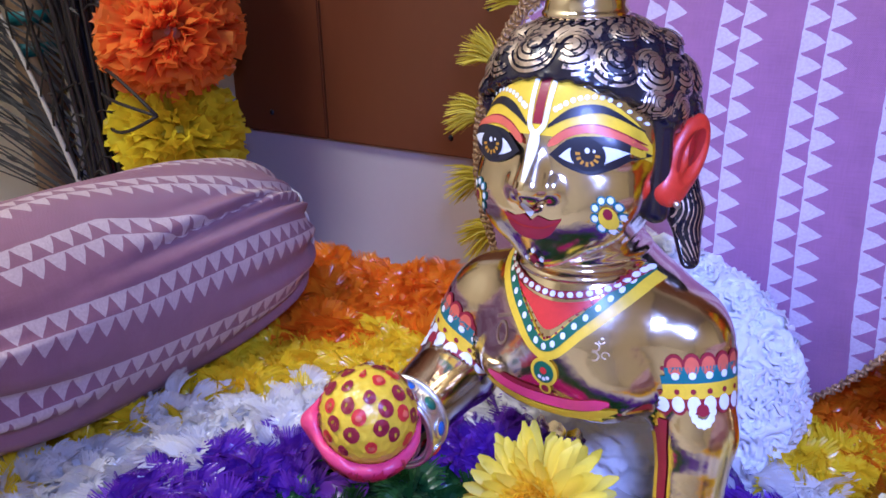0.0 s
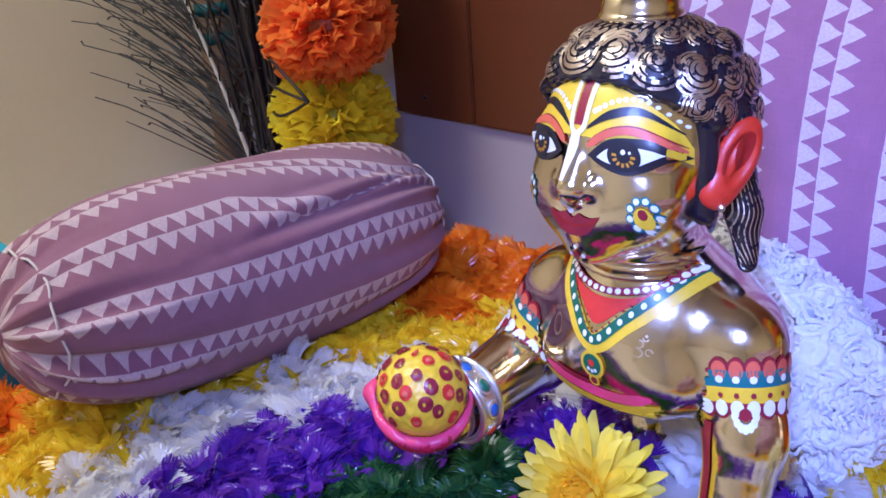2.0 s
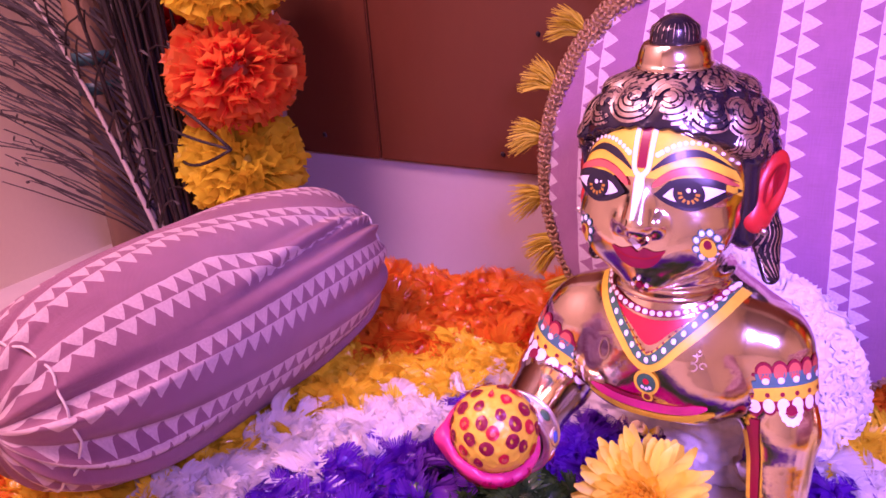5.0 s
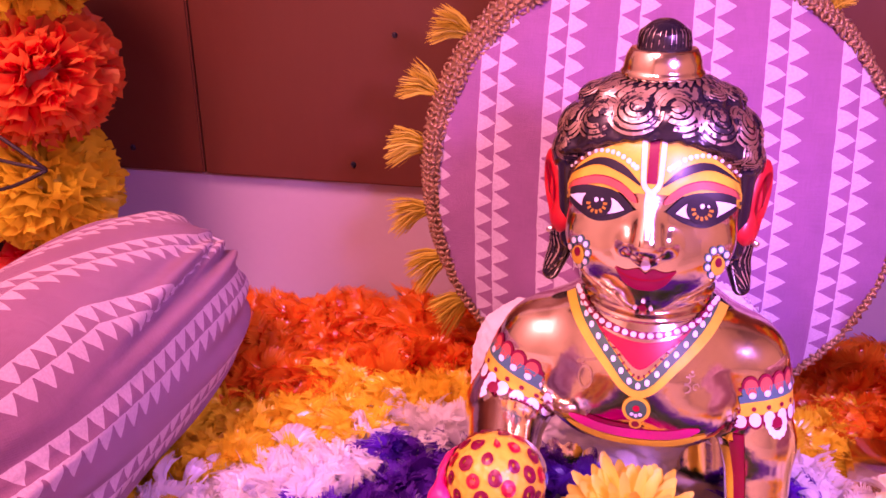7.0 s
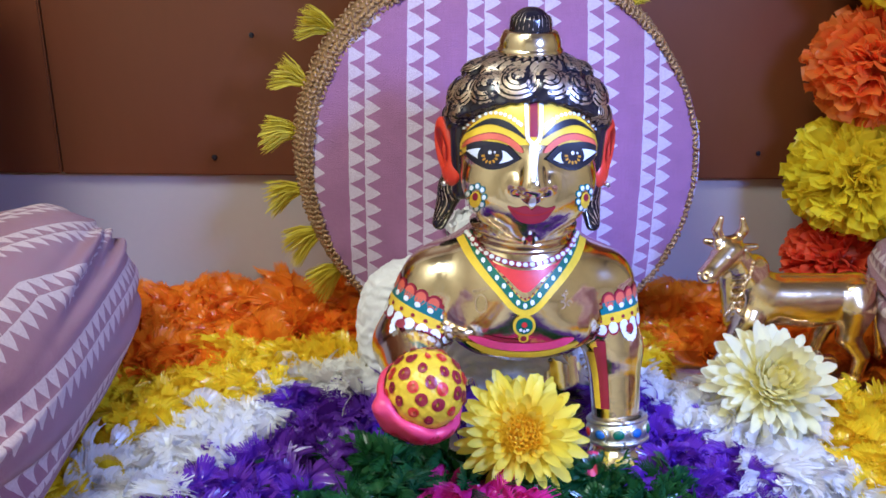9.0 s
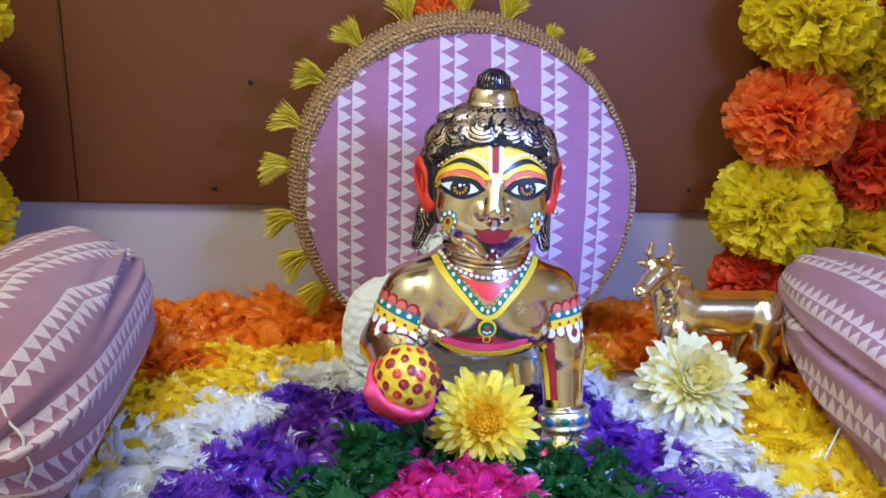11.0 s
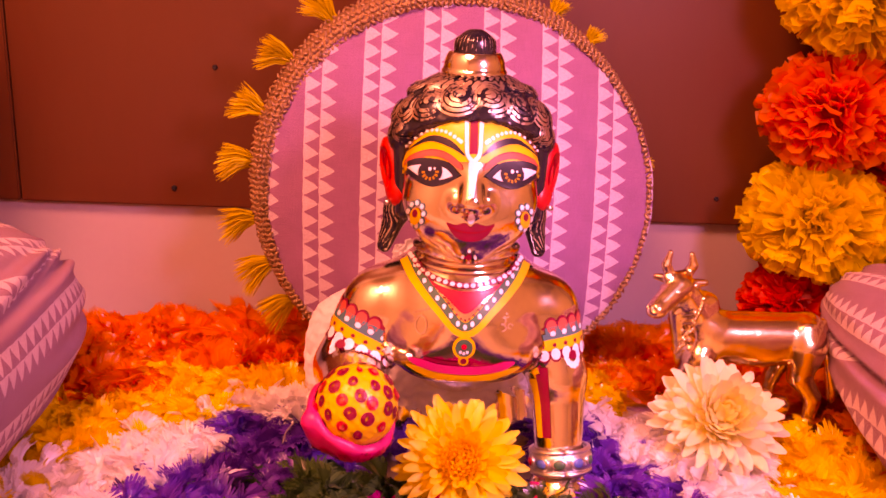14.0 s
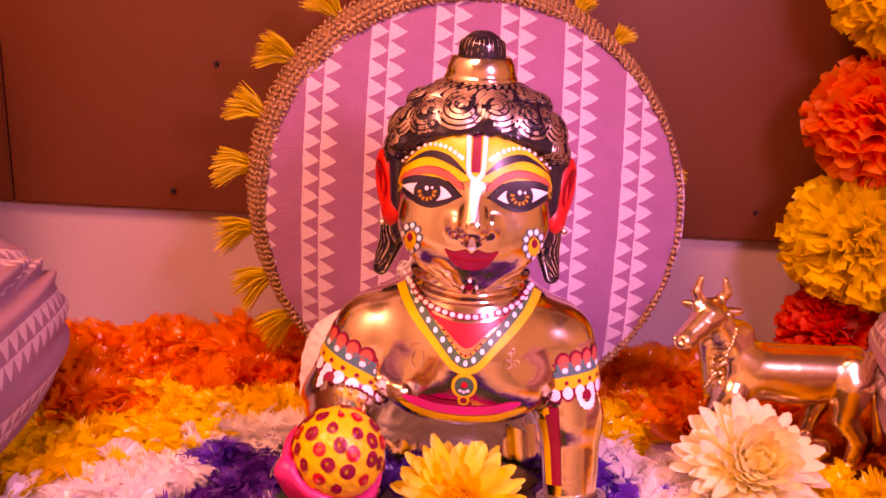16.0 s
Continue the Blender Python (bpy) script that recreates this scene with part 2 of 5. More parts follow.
def tube(points, radius, sides=8):
    """Verts and faces of a tube through the points; radius is a number or one for each point."""
    verts, faces = [], []
    pts = [Vector(p) for p in points]
    side = Vector((0.3, 0.2, 0.93))
    for i, p in enumerate(pts):
        d = (pts[min(i + 1, len(pts) - 1)] - pts[max(i - 1, 0)]).normalized()
        a = d.cross(side)
        if a.length < 1e-3:
            a = d.cross(Vector((1, 0, 0)))
        a.normalize()
        b = d.cross(a)
        side = b if b.dot(side) > 0 else -b
        r = radius[i] if isinstance(radius, (list, tuple)) else radius
        for k in range(sides):
            w = 2 * math.pi * k / sides
            verts.append(p + r * (math.cos(w) * a + math.sin(w) * b))
    for i in range(len(pts) - 1):
        for k in range(sides):
            k2 = (k + 1) % sides
            faces.append((i * sides + k, i * sides + k2, (i + 1) * sides + k2, (i + 1) * sides + k))
    faces.append(tuple(range(sides))[::-1])
    faces.append(tuple(range((len(pts) - 1) * sides, len(pts) * sides)))
    return verts, faces


def join(lists):
    verts, faces = [], []
    for v, f in lists:
        n = len(verts)
        verts += list(v)
        faces += [tuple(i + n for i in q) for q in f]
    return verts, faces


def sdf_surface(fn, lo, hi, h):
    """The zero surface of fn, sampled on a grid of step h: one vertex in each crossed cell."""
    ax = [np.arange(lo[i], hi[i] + h, h) for i in range(3)]
    X, Y, Z = np.meshgrid(*ax, indexing="ij")
    D = fn(X, Y, Z).astype(np.float32)
    S = D < 0
    nx, ny, nz = (n - 1 for n in D.shape)

    def corner(A, c):
        return A[c[0]:c[0] + nx, c[1]:c[1] + ny, c[2]:c[2] + nz]

    cs = [(i, j, k) for i in (0, 1) for j in (0, 1) for k in (0, 1)]
    tot = sum(corner(S, c).astype(np.int8) for c in cs)
    cells = np.argwhere((tot > 0) & (tot < 8))
    idx = -np.ones((nx, ny, nz), np.int64)
    idx[tuple(cells.T)] = np.arange(len(cells))
    acc, cnt = np.zeros((len(cells), 3)), np.zeros(len(cells))
    for a in cs:
        for axis in range(3):
            if a[axis]:
                continue
            b = tuple(a[i] + (i == axis) for i in range(3))
            da, db = D[tuple((cells + a).T)], D[tuple((cells + b).T)]
            on = (da < 0) != (db < 0)
            w = np.where(on, da / np.where(on, da - db, 1), 0)
            p = np.array(a, float)[None].repeat(len(cells), 0)
            p[:, axis] += w
            acc[on] += p[on]
            cnt[on] += 1
    verts = (cells + acc / cnt[:, None]) * h + np.array(lo)
    for _ in range(2):
        x, y, z = verts.T
        d, e = fn(x, y, z), 1e-5
        g = np.stack([fn(x + e, y, z) - d, fn(x, y + e, z) - d, fn(x, y, z + e) - d], 1) / e
        step = g * (d / np.maximum((g * g).sum(1), 0.2))[:, None]
        verts = verts - step * np.minimum(1.0, 0.6 * h / np.maximum(np.linalg.norm(step, axis=1), 1e-9))[:, None]
    faces = []
    for axis in range(3):
        u, v = [(1, 2), (2, 0), (0, 1)][axis]
        sl = [slice(0, -1) if i == axis else slice(None) for i in range(3)]
        sh = [slice(1, None) if i == axis else slice(None) for i in range(3)]
        A, B = S[tuple(sl)], S[tuple(sh)]
        e = np.argwhere(A != B)
        ok = (e[:, u] > 0) & (e[:, v] > 0) & (e[:, u] < (nx, ny, nz)[u]) & (e[:, v] < (nx, ny, nz)[v])
        e = e[ok]
        du, dv = np.eye(3, dtype=int)[u], np.eye(3, dtype=int)[v]
        q = np.stack([idx[tuple((e - du - dv).T)], idx[tuple((e - dv).T)], idx[tuple(e.T)], idx[tuple((e - du).T)]], 1)
        flip = ~A[tuple(e.T)]
        q[flip] = q[flip][:, ::-1]
        faces.append(q)
    return verts, np.concatenate(faces)


def ball(p, c, r):
    q = [(p[i] - c[i]) / r[i] for i in range(3)]
    k = np.sqrt(q[0] ** 2 + q[1] ** 2 + q[2] ** 2)
    k2 = np.sqrt(sum((q[i] / r[i]) ** 2 for i in range(3)))
    return k * (k - 1) / np.maximum(k2, 1e-6)


def limb(p, a, b, ra, rb):
    ab = [b[i] - a[i] for i in range(3)]
    n = sum(x * x for x in ab)
    w = np.clip(sum((p[i] - a[i]) * ab[i] for i in range(3)) / n, 0, 1)
    return np.sqrt(sum((p[i] - a[i] - w * ab[i]) ** 2 for i in range(3))) - (ra + (rb - ra) * w)


def blend(a, b, k):
    h = np.clip(0.5 + 0.5 * (b - a) / k, 0, 1)
    return b + (a - b) * h - k * h * (1 - h)


def fuse(items, k):
    d = items[0]
    for e in items[1:]:
        d = blend(d, e, k)
    return d


# ---- the setting ----
def slab(name, lo, hi, mat, label, bevel=0.0):
    return tagged(new(name, box_mesh(name, lo, hi, mat, bevel)), label, "", "", "structure")


tabletop = slab("floor", (-0.72, -1.7, -0.04), (1.4, 0.32, 0.0), CLOTH, "flat altar top covered with white cloth")
slab("wall_back", (-0.72, 0.300, 0.0), (1.4, 0.36, 1.9), PLASTER, "off-white plastered wall behind the altar")
slab("wall_left", (-0.76, -1.7, 0.0), (-0.70, 0.300, 1.9), CREAM, "cream painted side wall")
# Right wall and ceiling are unseen, added to enclose light and reflections.
slab("unseen_wall_right", (1.4, -1.7, 0.0), (1.46, 0.36, 1.9), CREAM, "cream painted side wall")
# Added out of view, near and pale, so the brass mirrors something bright.
slab("unseen_wall_front", (-0.76, -1.76, 0.0), (1.46, -1.7, 1.9), PALE_REFLECTOR, "pale unseen wall added behind the viewer as reflector")
slab("ceiling", (-0.76, -1.76, 1.9), (1.46, 0.36, 1.96), PLASTER, "plain unseen ceiling added to close the room")
panel_a = slab("panel_1", (-0.462, 0.2915, 0.1135), (-0.3568, 0.2995, 0.9), PANEL, "red-brown painted wooden wall panel", 0.0012)
panel_b = slab("panel_2", (-0.3556, 0.2920, 0.1130), (0.62, 0.2995, 0.9), PANEL, "red-brown painted wooden wall panel", 0.0012)
for x, z, r in ((-0.418, 0.131, 0.0030), (-0.231, 0.128, 0.0024), (-0.195, 0.226, 0.0022), (0.21, 0.135, 0.0020)):
    bm = bmesh.new()
    bmesh.ops.create_cone(bm, cap_ends=True, segments=12, radius1=r, radius2=r * 0.6, depth=0.0016)
    me = bpy.data.meshes.new("nail_head")
    bm.to_mesh(me)
    bm.free()
    me.materials.append(BLACK)
    part("nail_head", me, panel_a if x < -0.356 else panel_b, "dark nail head", pose(x, 0.2912, z, 90, 0, 0))


# ---- ribbon flowers ----
def strips(rng, n, root, tip, width, spread, droop, seg=3, base_r=0.3):
    """Thin bent ribbons from a centre, over a half ball."""
    verts, faces = [], []
    for _ in range(n):
        az = rng.uniform(0, 2 * math.pi)
        el = math.asin(min(1.0, rng.uniform(spread, 1.0)))
        d = Vector((math.cos(az) * math.cos(el), math.sin(az) * math.cos(el), math.sin(el)))
        side = d.cross(Vector((rng.gauss(0, 1), rng.gauss(0, 1), rng.gauss(0, 1)))).normalized()
        length = tip * rng.uniform(0.72, 1.08)
        w = width * rng.uniform(0.6, 1.4)
        start = d * root + Vector((rng.gauss(0, 1), rng.gauss(0, 1), 0)) * base_r * tip * 0.4
        bend = Vector((rng.gauss(0, 1), rng.gauss(0, 1), rng.gauss(0, 0.6))) * length * 0.16
        k0 = len(verts)
        for i in range(seg + 1):
            s = i / seg
            p = start + d * length * s + bend * s * s - Vector((0, 0, droop * length * s * s))
            ww = w * (1 - 0.35 * s)
            verts += [p - side * ww, p + side * ww]
        for i in range(seg):
            a = k0 + 2 * i
            faces.append((a, a + 1, a + 3, a + 2))
    return verts, faces


def shag_mesh(name, mat, seed, fans=24, size=1.0):
    """A tuft of gathered ribbon: ruffled half-round fans with a finely cut rim, and a few loose strips."""
    rng = random.Random(seed)
    verts, faces = strips(rng, 14, 0.001, 0.0150 * size, 0.00030, 0.05, 0.45, 3, 0.5)
    for c in range(fans):
        az, r0 = rng.uniform(0, 6.28), 0.017 * math.sqrt(rng.random())
        cen = Vector((r0 * math.cos(az), r0 * math.sin(az), rng.uniform(-0.004, 0.002)))
        turn = Matrix.Rotation(rng.uniform(0, 6.28), 3, "Z") @ Matrix.Rotation(rng.uniform(-0.95, 0.95), 3, "X")
        rad, curl = rng.uniform(0.011, 0.0195) * size, rng.uniform(-0.8, 0.8)
        m, a0, a1 = 46, rng.uniform(-0.3, 0.5), rng.uniform(2.4, 3.5)
        waves, ph, amp = rng.uniform(4.0, 7.5), rng.uniform(0, 6.28), rng.uniform(0.12, 0.24)

        def at(a, s):
            ln = rad * (1 + 0.10 * math.sin(4 * a + c))
            ripple = amp * rad * s * math.sin(waves * a + ph) + 0.0004 * math.sin(40 * a) * s
            return cen + turn @ (Vector((math.cos(a), 0, math.sin(a))) * ln * s + Vector((0, curl * ln * s * s + ripple, -0.0055 * s ** 3)))
        k = len(verts)
        levels = (0.12, 0.45, 0.70)
        for i in range(m + 1):
            a = a0 + (a1 - a0) * i / m
            verts += [at(a, q) for q in levels]
        for i in range(m):
            faces += [(k + 3 * i + q, k + 3 * i + q + 1, k + 3 * i + q + 4, k + 3 * i + q + 3) for q in (0, 1)]
        for i in range(m):
            a, b = a0 + (a1 - a0) * (i + 0.06) / m, a0 + (a1 - a0) * (i + 0.94) / m
            tip = rng.uniform(0.90, 1.06)
            mid = (a + b) / 2 + rng.gauss(0, 0.02)
            e = len(verts)
            verts += [at(a, 0.68), at(b, 0.68), at(a, 0.86), at(b, 0.86), at(mid - 0.012, tip), at(mid + 0.012, tip)]
            faces += [(e, e + 1, e + 3, e + 2), (e + 2, e + 3, e + 5, e + 4)]
    return mesh_of(name, verts, faces, mat)


def ring_garland(name, label, mat, radii, seed, lift=0.0):
    rng = random.Random(seed)
    home = tagged(new(name), label, "garland", "flower rings round the statue")
    kinds = [shag_mesh("tuft", mat, seed * 10 + i) for i in range(4)]
    for r in radii:
        n = max(6, int(2 * math.pi * r / 0.030))
        for i in range(n):
            a = 2 * math.pi * (i + 0.5 * rng.random()) / n
            r2 = r + (0.007 if r > 0.05 else 0.0) * (math.sin(5 * a + seed) * 0.6 + math.sin(11 * a + 2 * seed) * 0.6)
            r2 -= 0.55 * max(0.0, r - 0.174) * max(0.0, math.sin(a)) ** 2
            x, y = -0.023 + r2 * math.cos(a) + rng.uniform(-0.007, 0.007), -0.050 + r2 * math.sin(a) + rng.uniform(-0.007, 0.007)
            if y > 0.278 or y < -0.24 or x < -0.44 or x > 0.40 or (abs(x) < 0.045 and 0.035 < y < 0.16) or (0.106 < x < 0.264 and 0.084 < y < 0.160):
                continue
            m = pose(x, y, 0.012 + lift + rng.uniform(-0.004, 0.007), rng.uniform(-22, 22), rng.uniform(-22, 22), rng.uniform(0, 360))
            k = rng.uniform(0.95, 1.42)
            part("tuft", rng.choice(kinds), home, "", m @ Matrix.Diagonal((k, k, rng.uniform(0.85, 1.2), 1)))
    return home


ring_garland("magenta_garland", "shaggy magenta ribbon garland in front of the statue", MAGENTA_F, (0.014, 0.036), 1)
ring_garland("green_garland", "dark green shaggy ribbon garland with glints", GREEN_F, (0.062, 0.082, 0.102), 2)
ring_garland("purple_garland", "deep purple shaggy ribbon garland in a ring", PURPLE_F, (0.126, 0.145, 0.163), 3)
ring_garland("white_garland", "white fringed ribbon garland in a ring", WHITE_F, (0.186, 0.204, 0.222), 4, 0.002)
ring_garland("yellow_garland", "bright yellow shaggy ribbon garland in a ring", YELLOW_F, (0.243, 0.262, 0.283, 0.306), 5)
ring_garland("orange_garland", "orange shaggy ribbon garland along the wall", ORANGE_F, (0.338, 0.366, 0.396, 0.428, 0.460, 0.492), 6, 0.002)


# ---- hanging pompom garlands ----
def pom_mesh(name, mat, R, seed, n=820):
    rng = random.Random(seed)
    verts, faces = [], []
    for i in range(n):
        z = 1 - 2 * (i + 0.5) / n
        az = i * 2.399963 + rng.uniform(-0.2, 0.2)
        d = Vector((math.sqrt(1 - z * z) * math.cos(az), math.sqrt(1 - z * z) * math.sin(az), z))
        d = (d + Vector((rng.gauss(0, 0.13), rng.gauss(0, 0.13), rng.gauss(0, 0.13)))).normalized()
        a = d.cross(Vector((rng.gauss(0, 1), rng.gauss(0, 1), rng.gauss(0, 1)))).normalized()
        b = d.cross(a)
        r1 = R * rng.uniform(0.86, 1.05)
        w = R * rng.uniform(0.075, 0.135)
        k = len(verts)
        for s, ww in ((0.45, 0.35), (0.78, 0.9), (1.0, 1.0)):
            c = d * r1 * s + b * R * 0.10 * (s - 0.4) ** 2 * rng.uniform(0, 4)
            cup = R * 0.05 * s
            verts += [c - a * w * ww + b * cup * rng.uniform(0.2, 1.2), c + d * (R * rng.uniform(-0.05, 0.05) if s == 1 else 0), c + a * w * ww + b * cup * rng.uniform(0.2, 1.2)]
        for j in range(2):
            for q in range(2):
                e = k + 3 * j + q
                faces.append((e, e + 1, e + 4, e + 3))
    return mesh_of(name, verts, faces, mat)


def pom_garland(label, column, seed):
    """column: (x, y, z, R, material)."""
    home = tagged(new("marigold_garland"), label, "garland", "hanging marigold garlands")
    rng = random.Random(seed)
    zs = [c[2] for c in column]
    v, f = tube([(column[0][0], column[0][1], max(zs) + 0.2), (column[0][0], column[0][1], min(zs) - 0.02)], 0.003, 8)
    part("string", mesh_of("string", v, f, STRING), home, "dark green string")
    for i, (x, y, z, R, mat) in enumerate(column):
        bm = bmesh.new()
        bmesh.ops.create_icosphere(bm, subdivisions=3, radius=R * 0.55)
        core = bpy.data.meshes.new("pompom")
        bm.to_mesh(core)
        bm.free()
        core.materials.append(mat)
        ball_part = part("pompom", core, home, "", pose(x, y, z, rng.uniform(-20, 20), rng.uniform(-20, 20), rng.uniform(0, 360)) @ Matrix.Diagonal((1, 1, 0.86, 1)))
        tagged(part("petal_mass", pom_mesh("petal_mass", mat, R, seed * 31 + i), ball_part), kind="stuff")
    return home


pom_garland("orange and yellow artificial marigold garland hanging by the panel edge", [
    (-0.418, 0.195, 0.292, 0.055, POM_YELLOW), (-0.419, 0.191, 0.211, 0.0575, POM_ORANGE), (-0.428, 0.194, 0.132, 0.054, POM_YELLOW), (-0.433, 0.205, 0.062, 0.05, POM_RED)], 1)
pom_garland("red and yellow artificial marigold garland hanging behind the feathers", [
    (-0.552, 0.250, 0.240, 0.046, POM_RED), (-0.545, 0.250, 0.150, 0.048, POM_YELLOW), (-0.543, 0.250, 0.066, 0.046, POM_RED)], 4)
pom_garland("yellow and orange artificial marigold garland hanging beside the cow", [
    (0.285, 0.225, 0.385, 0.054, POM_ORANGE), (0.272, 0.225, 0.300, 0.055, POM_YELLOW), (0.268, 0.225, 0.218, 0.053, POM_ORANGE), (0.264, 0.222, 0.137, 0.055, POM_YELLOW), (0.262, 0.225, 0.068, 0.045, POM_RED)], 2)
pom_garland("second yellow and red artificial marigold garland beside the cow", [
    (0.355, 0.245, 0.345, 0.054, POM_ORANGE), (0.350, 0.245, 0.262, 0.056, POM_YELLOW), (0.358, 0.245, 0.180, 0.055, POM_RED), (0.350, 0.240, 0.105, 0.052, POM_YELLOW), (0.36, 0.25, 0.04, 0.045, POM_RED)], 3)


# ---- bolsters ----
RB = 10 * 0.0405 / (2 * math.pi)


def bolster(label, a, b, R, seed, row=2.95, tuck=2.55, deep=0.08, blunt=3.9, swell=0.0, gulp=lambda s: 0.10 * min(0.42, max(0.0, 0.60 - s)), twist=0.0):
    def girth(s):
        q = abs(2 * s - 1)
        return (0.10 + 0.90 * max(0.0, 1 - q ** (blunt if s < 0.5 else 3.76 if seed == 1 else 3.0)) ** 0.5) * (1 + swell * (s - 0.5))

    home = tagged(new("bolster"), label, "bolster cushion", "printed bolsters")
    a, b = Vector(a), Vector(b)
    L = (b - a).length
    d = (b - a).normalized()
    e1 = d.cross(Vector((0, 0, 1))).normalized()
    e2 = e1.cross(d)
    nu, nv = 240, 110
    rng = random.Random(seed)
    ph = [rng.uniform(0, 6.28) for _ in range(6)]
    creases = [(rng.uniform(0, 6.28), rng.uniform(0.05, 0.12), rng.uniform(0.07, 0.15), rng.uniform(0.25, 0.85), m % 2, rng.uniform(-0.5, 0.5)) for m in range(26)]
    verts, uvs, faces = [], [], []
    for j in range(nv + 1):
        w = j / nv
        s = 0.5 - 0.5 * math.cos(math.pi * w)
        q = abs(2 * s - 1)
        prof = girth(s)
        end = max(0.0, (q - 0.55) / 0.45)
        for i in range(nu + 1):
            t = 2 * math.pi * i / nu
            fold = 1 + 0.11 * end ** 3 * math.sin(15 * t + ph[0]) + 0.035 * end * math.sin(9 * t + ph[1]) + 0.012 * math.sin(3 * t + ph[2] + 5 * s) + 0.010 * math.sin(2 * t + ph[3] - 7 * s)
            seam = tuck - 0.55 * (0.5 - s)
            hidden, tt = gulp(s), (t - row + math.pi) % (2 * math.pi) + row - math.pi
            fold += min(1.0, hidden / 0.014) * (0.030 * math.exp(-((tt - seam + 0.10) / 0.09) ** 2) - deep * math.exp(-((tt - seam) / 0.040) ** 2))
            fold += 0.010 * end * math.sin(31 * t + ph[4]) + 0.004 * math.sin(11 * t + 16 * s + ph[5])
            for tc, cw, dp, reach, at_b, drift in creases:
                k = (1 - s) if at_b else s
                if k < reach:
                    dt = (t - tc - drift * k + math.pi) % (2 * math.pi) - math.pi
                    fold -= dp * (1 - k / reach) ** 1.5 * (math.exp(-(dt / cw) ** 2) - 0.7 * math.exp(-((dt - 1.6 * cw) / cw) ** 2))
            r = R * prof * fold
            c = a + d * L * s + (e1 * math.cos(t) + e2 * math.sin(t)) * r
            c.z -= 0.10 * R * (1 - q * q) * (1 if math.sin(t) < 0 else 0) * math.sin(t) * -0.6
            verts.append(c)
            uvs.append(((tt - row - twist * (s - 0.5)) * RB - 0.001 - (hidden if tt < seam else 0.0) + 0.0016 * math.sin(9 * s + 2 * t), s * L * 1.06 + 0.0015 * math.sin(3 * t)))
    for j in range(nv):
        for i in range(nu):
            k = j * (nu + 1) + i
            faces.append((k, k + 1, k + nu + 2, k + nu + 1))
    me = mesh_of("cover", verts, faces, CLOTH_BOLSTER)
    lay = me.uv_layers.new(name="UVMap")
    for lp in me.loops:
        lay.data[lp.index].uv = uvs[lp.vertex_index]
    part("cover", me, home)
    for s in (0.035, 0.945):
        r = R * girth(s) * 1.03
        pts = [a + d * (L * s + 0.002 * math.sin(5 * t)) + (e1 * math.cos(t) + e2 * math.sin(t)) * r * (1 + 0.03 * math.sin(14 * t)) for t in [2 * math.pi * i / 60 for i in range(61)]]
        v, f = tube(pts, 0.0008, 6)
        part("tie_thread", mesh_of("tie_thread", v, f, THREAD), home, "pale sewing thread")
    hang = a + d * L * 0.955 + (e1 * 0.9 + e2 * 0.3) * R * 0.62
    v, f = tube([hang, hang + e1 * 0.012 + Vector((0, 0, -0.012)), hang + e1 * 0.016 + Vector((0.003, 0, -0.030)), hang + e1 * 0.014 + Vector((0, 0, -0.045))], 0.0006, 5)
    part("loose_thread", mesh_of("loose_thread", v, f, THREAD), home, "loose pale thread end")
    for end, sgn in ((a, -1), (b, 1)):
        bm = bmesh.new()
        bmesh.ops.create_uvsphere(bm, u_segments=20, v_segments=10, radius=R * 0.11)
        me = bpy.data.meshes.new("end_knot")
        bm.to_mesh(me)
        bm.free()
        me.materials.append(CLOTH_BOLSTER)
        for loop_uv in me.uv_layers.new(name="UVMap").data:
            loop_uv.uv = (0.0200, 0.0)
        part("end_knot", me, home, "", Matrix.Translation(end + d * sgn * 0.001))
    return home


bolster("mauve cotton bolster printed with pale triangles, lying on the flowers", (-0.3134, 0.1844, 0.0766), (-0.2905, -0.1430, 0.0945), RB * 1.02, 1)
puckered = bolster("mauve printed bolster with puckered end beside the cow", (0.290, 0.205, 0.085), (0.318, -0.155, 0.066), RB * 1.02, 2, 0.60, 0.17, 0.15, 1.7, 0.2, lambda s: 0.030 * min(1.0, max(0.0, (s - 0.08) / 0.3)), 0.6)
for way in (((0.276, 0.016, 0.096), (0.268, 0.018, 0.088), (0.262, 0.019, 0.076)), ((0.258, 0.024, 0.052), (0.243, 0.006, 0.044), (0.223, -0.018, 0.034))):
    v, f = tube(way, 0.0007, 5)
    part("loose_thread", mesh_of("loose_thread", v, f, THREAD), puckered, "loose pale thread end")


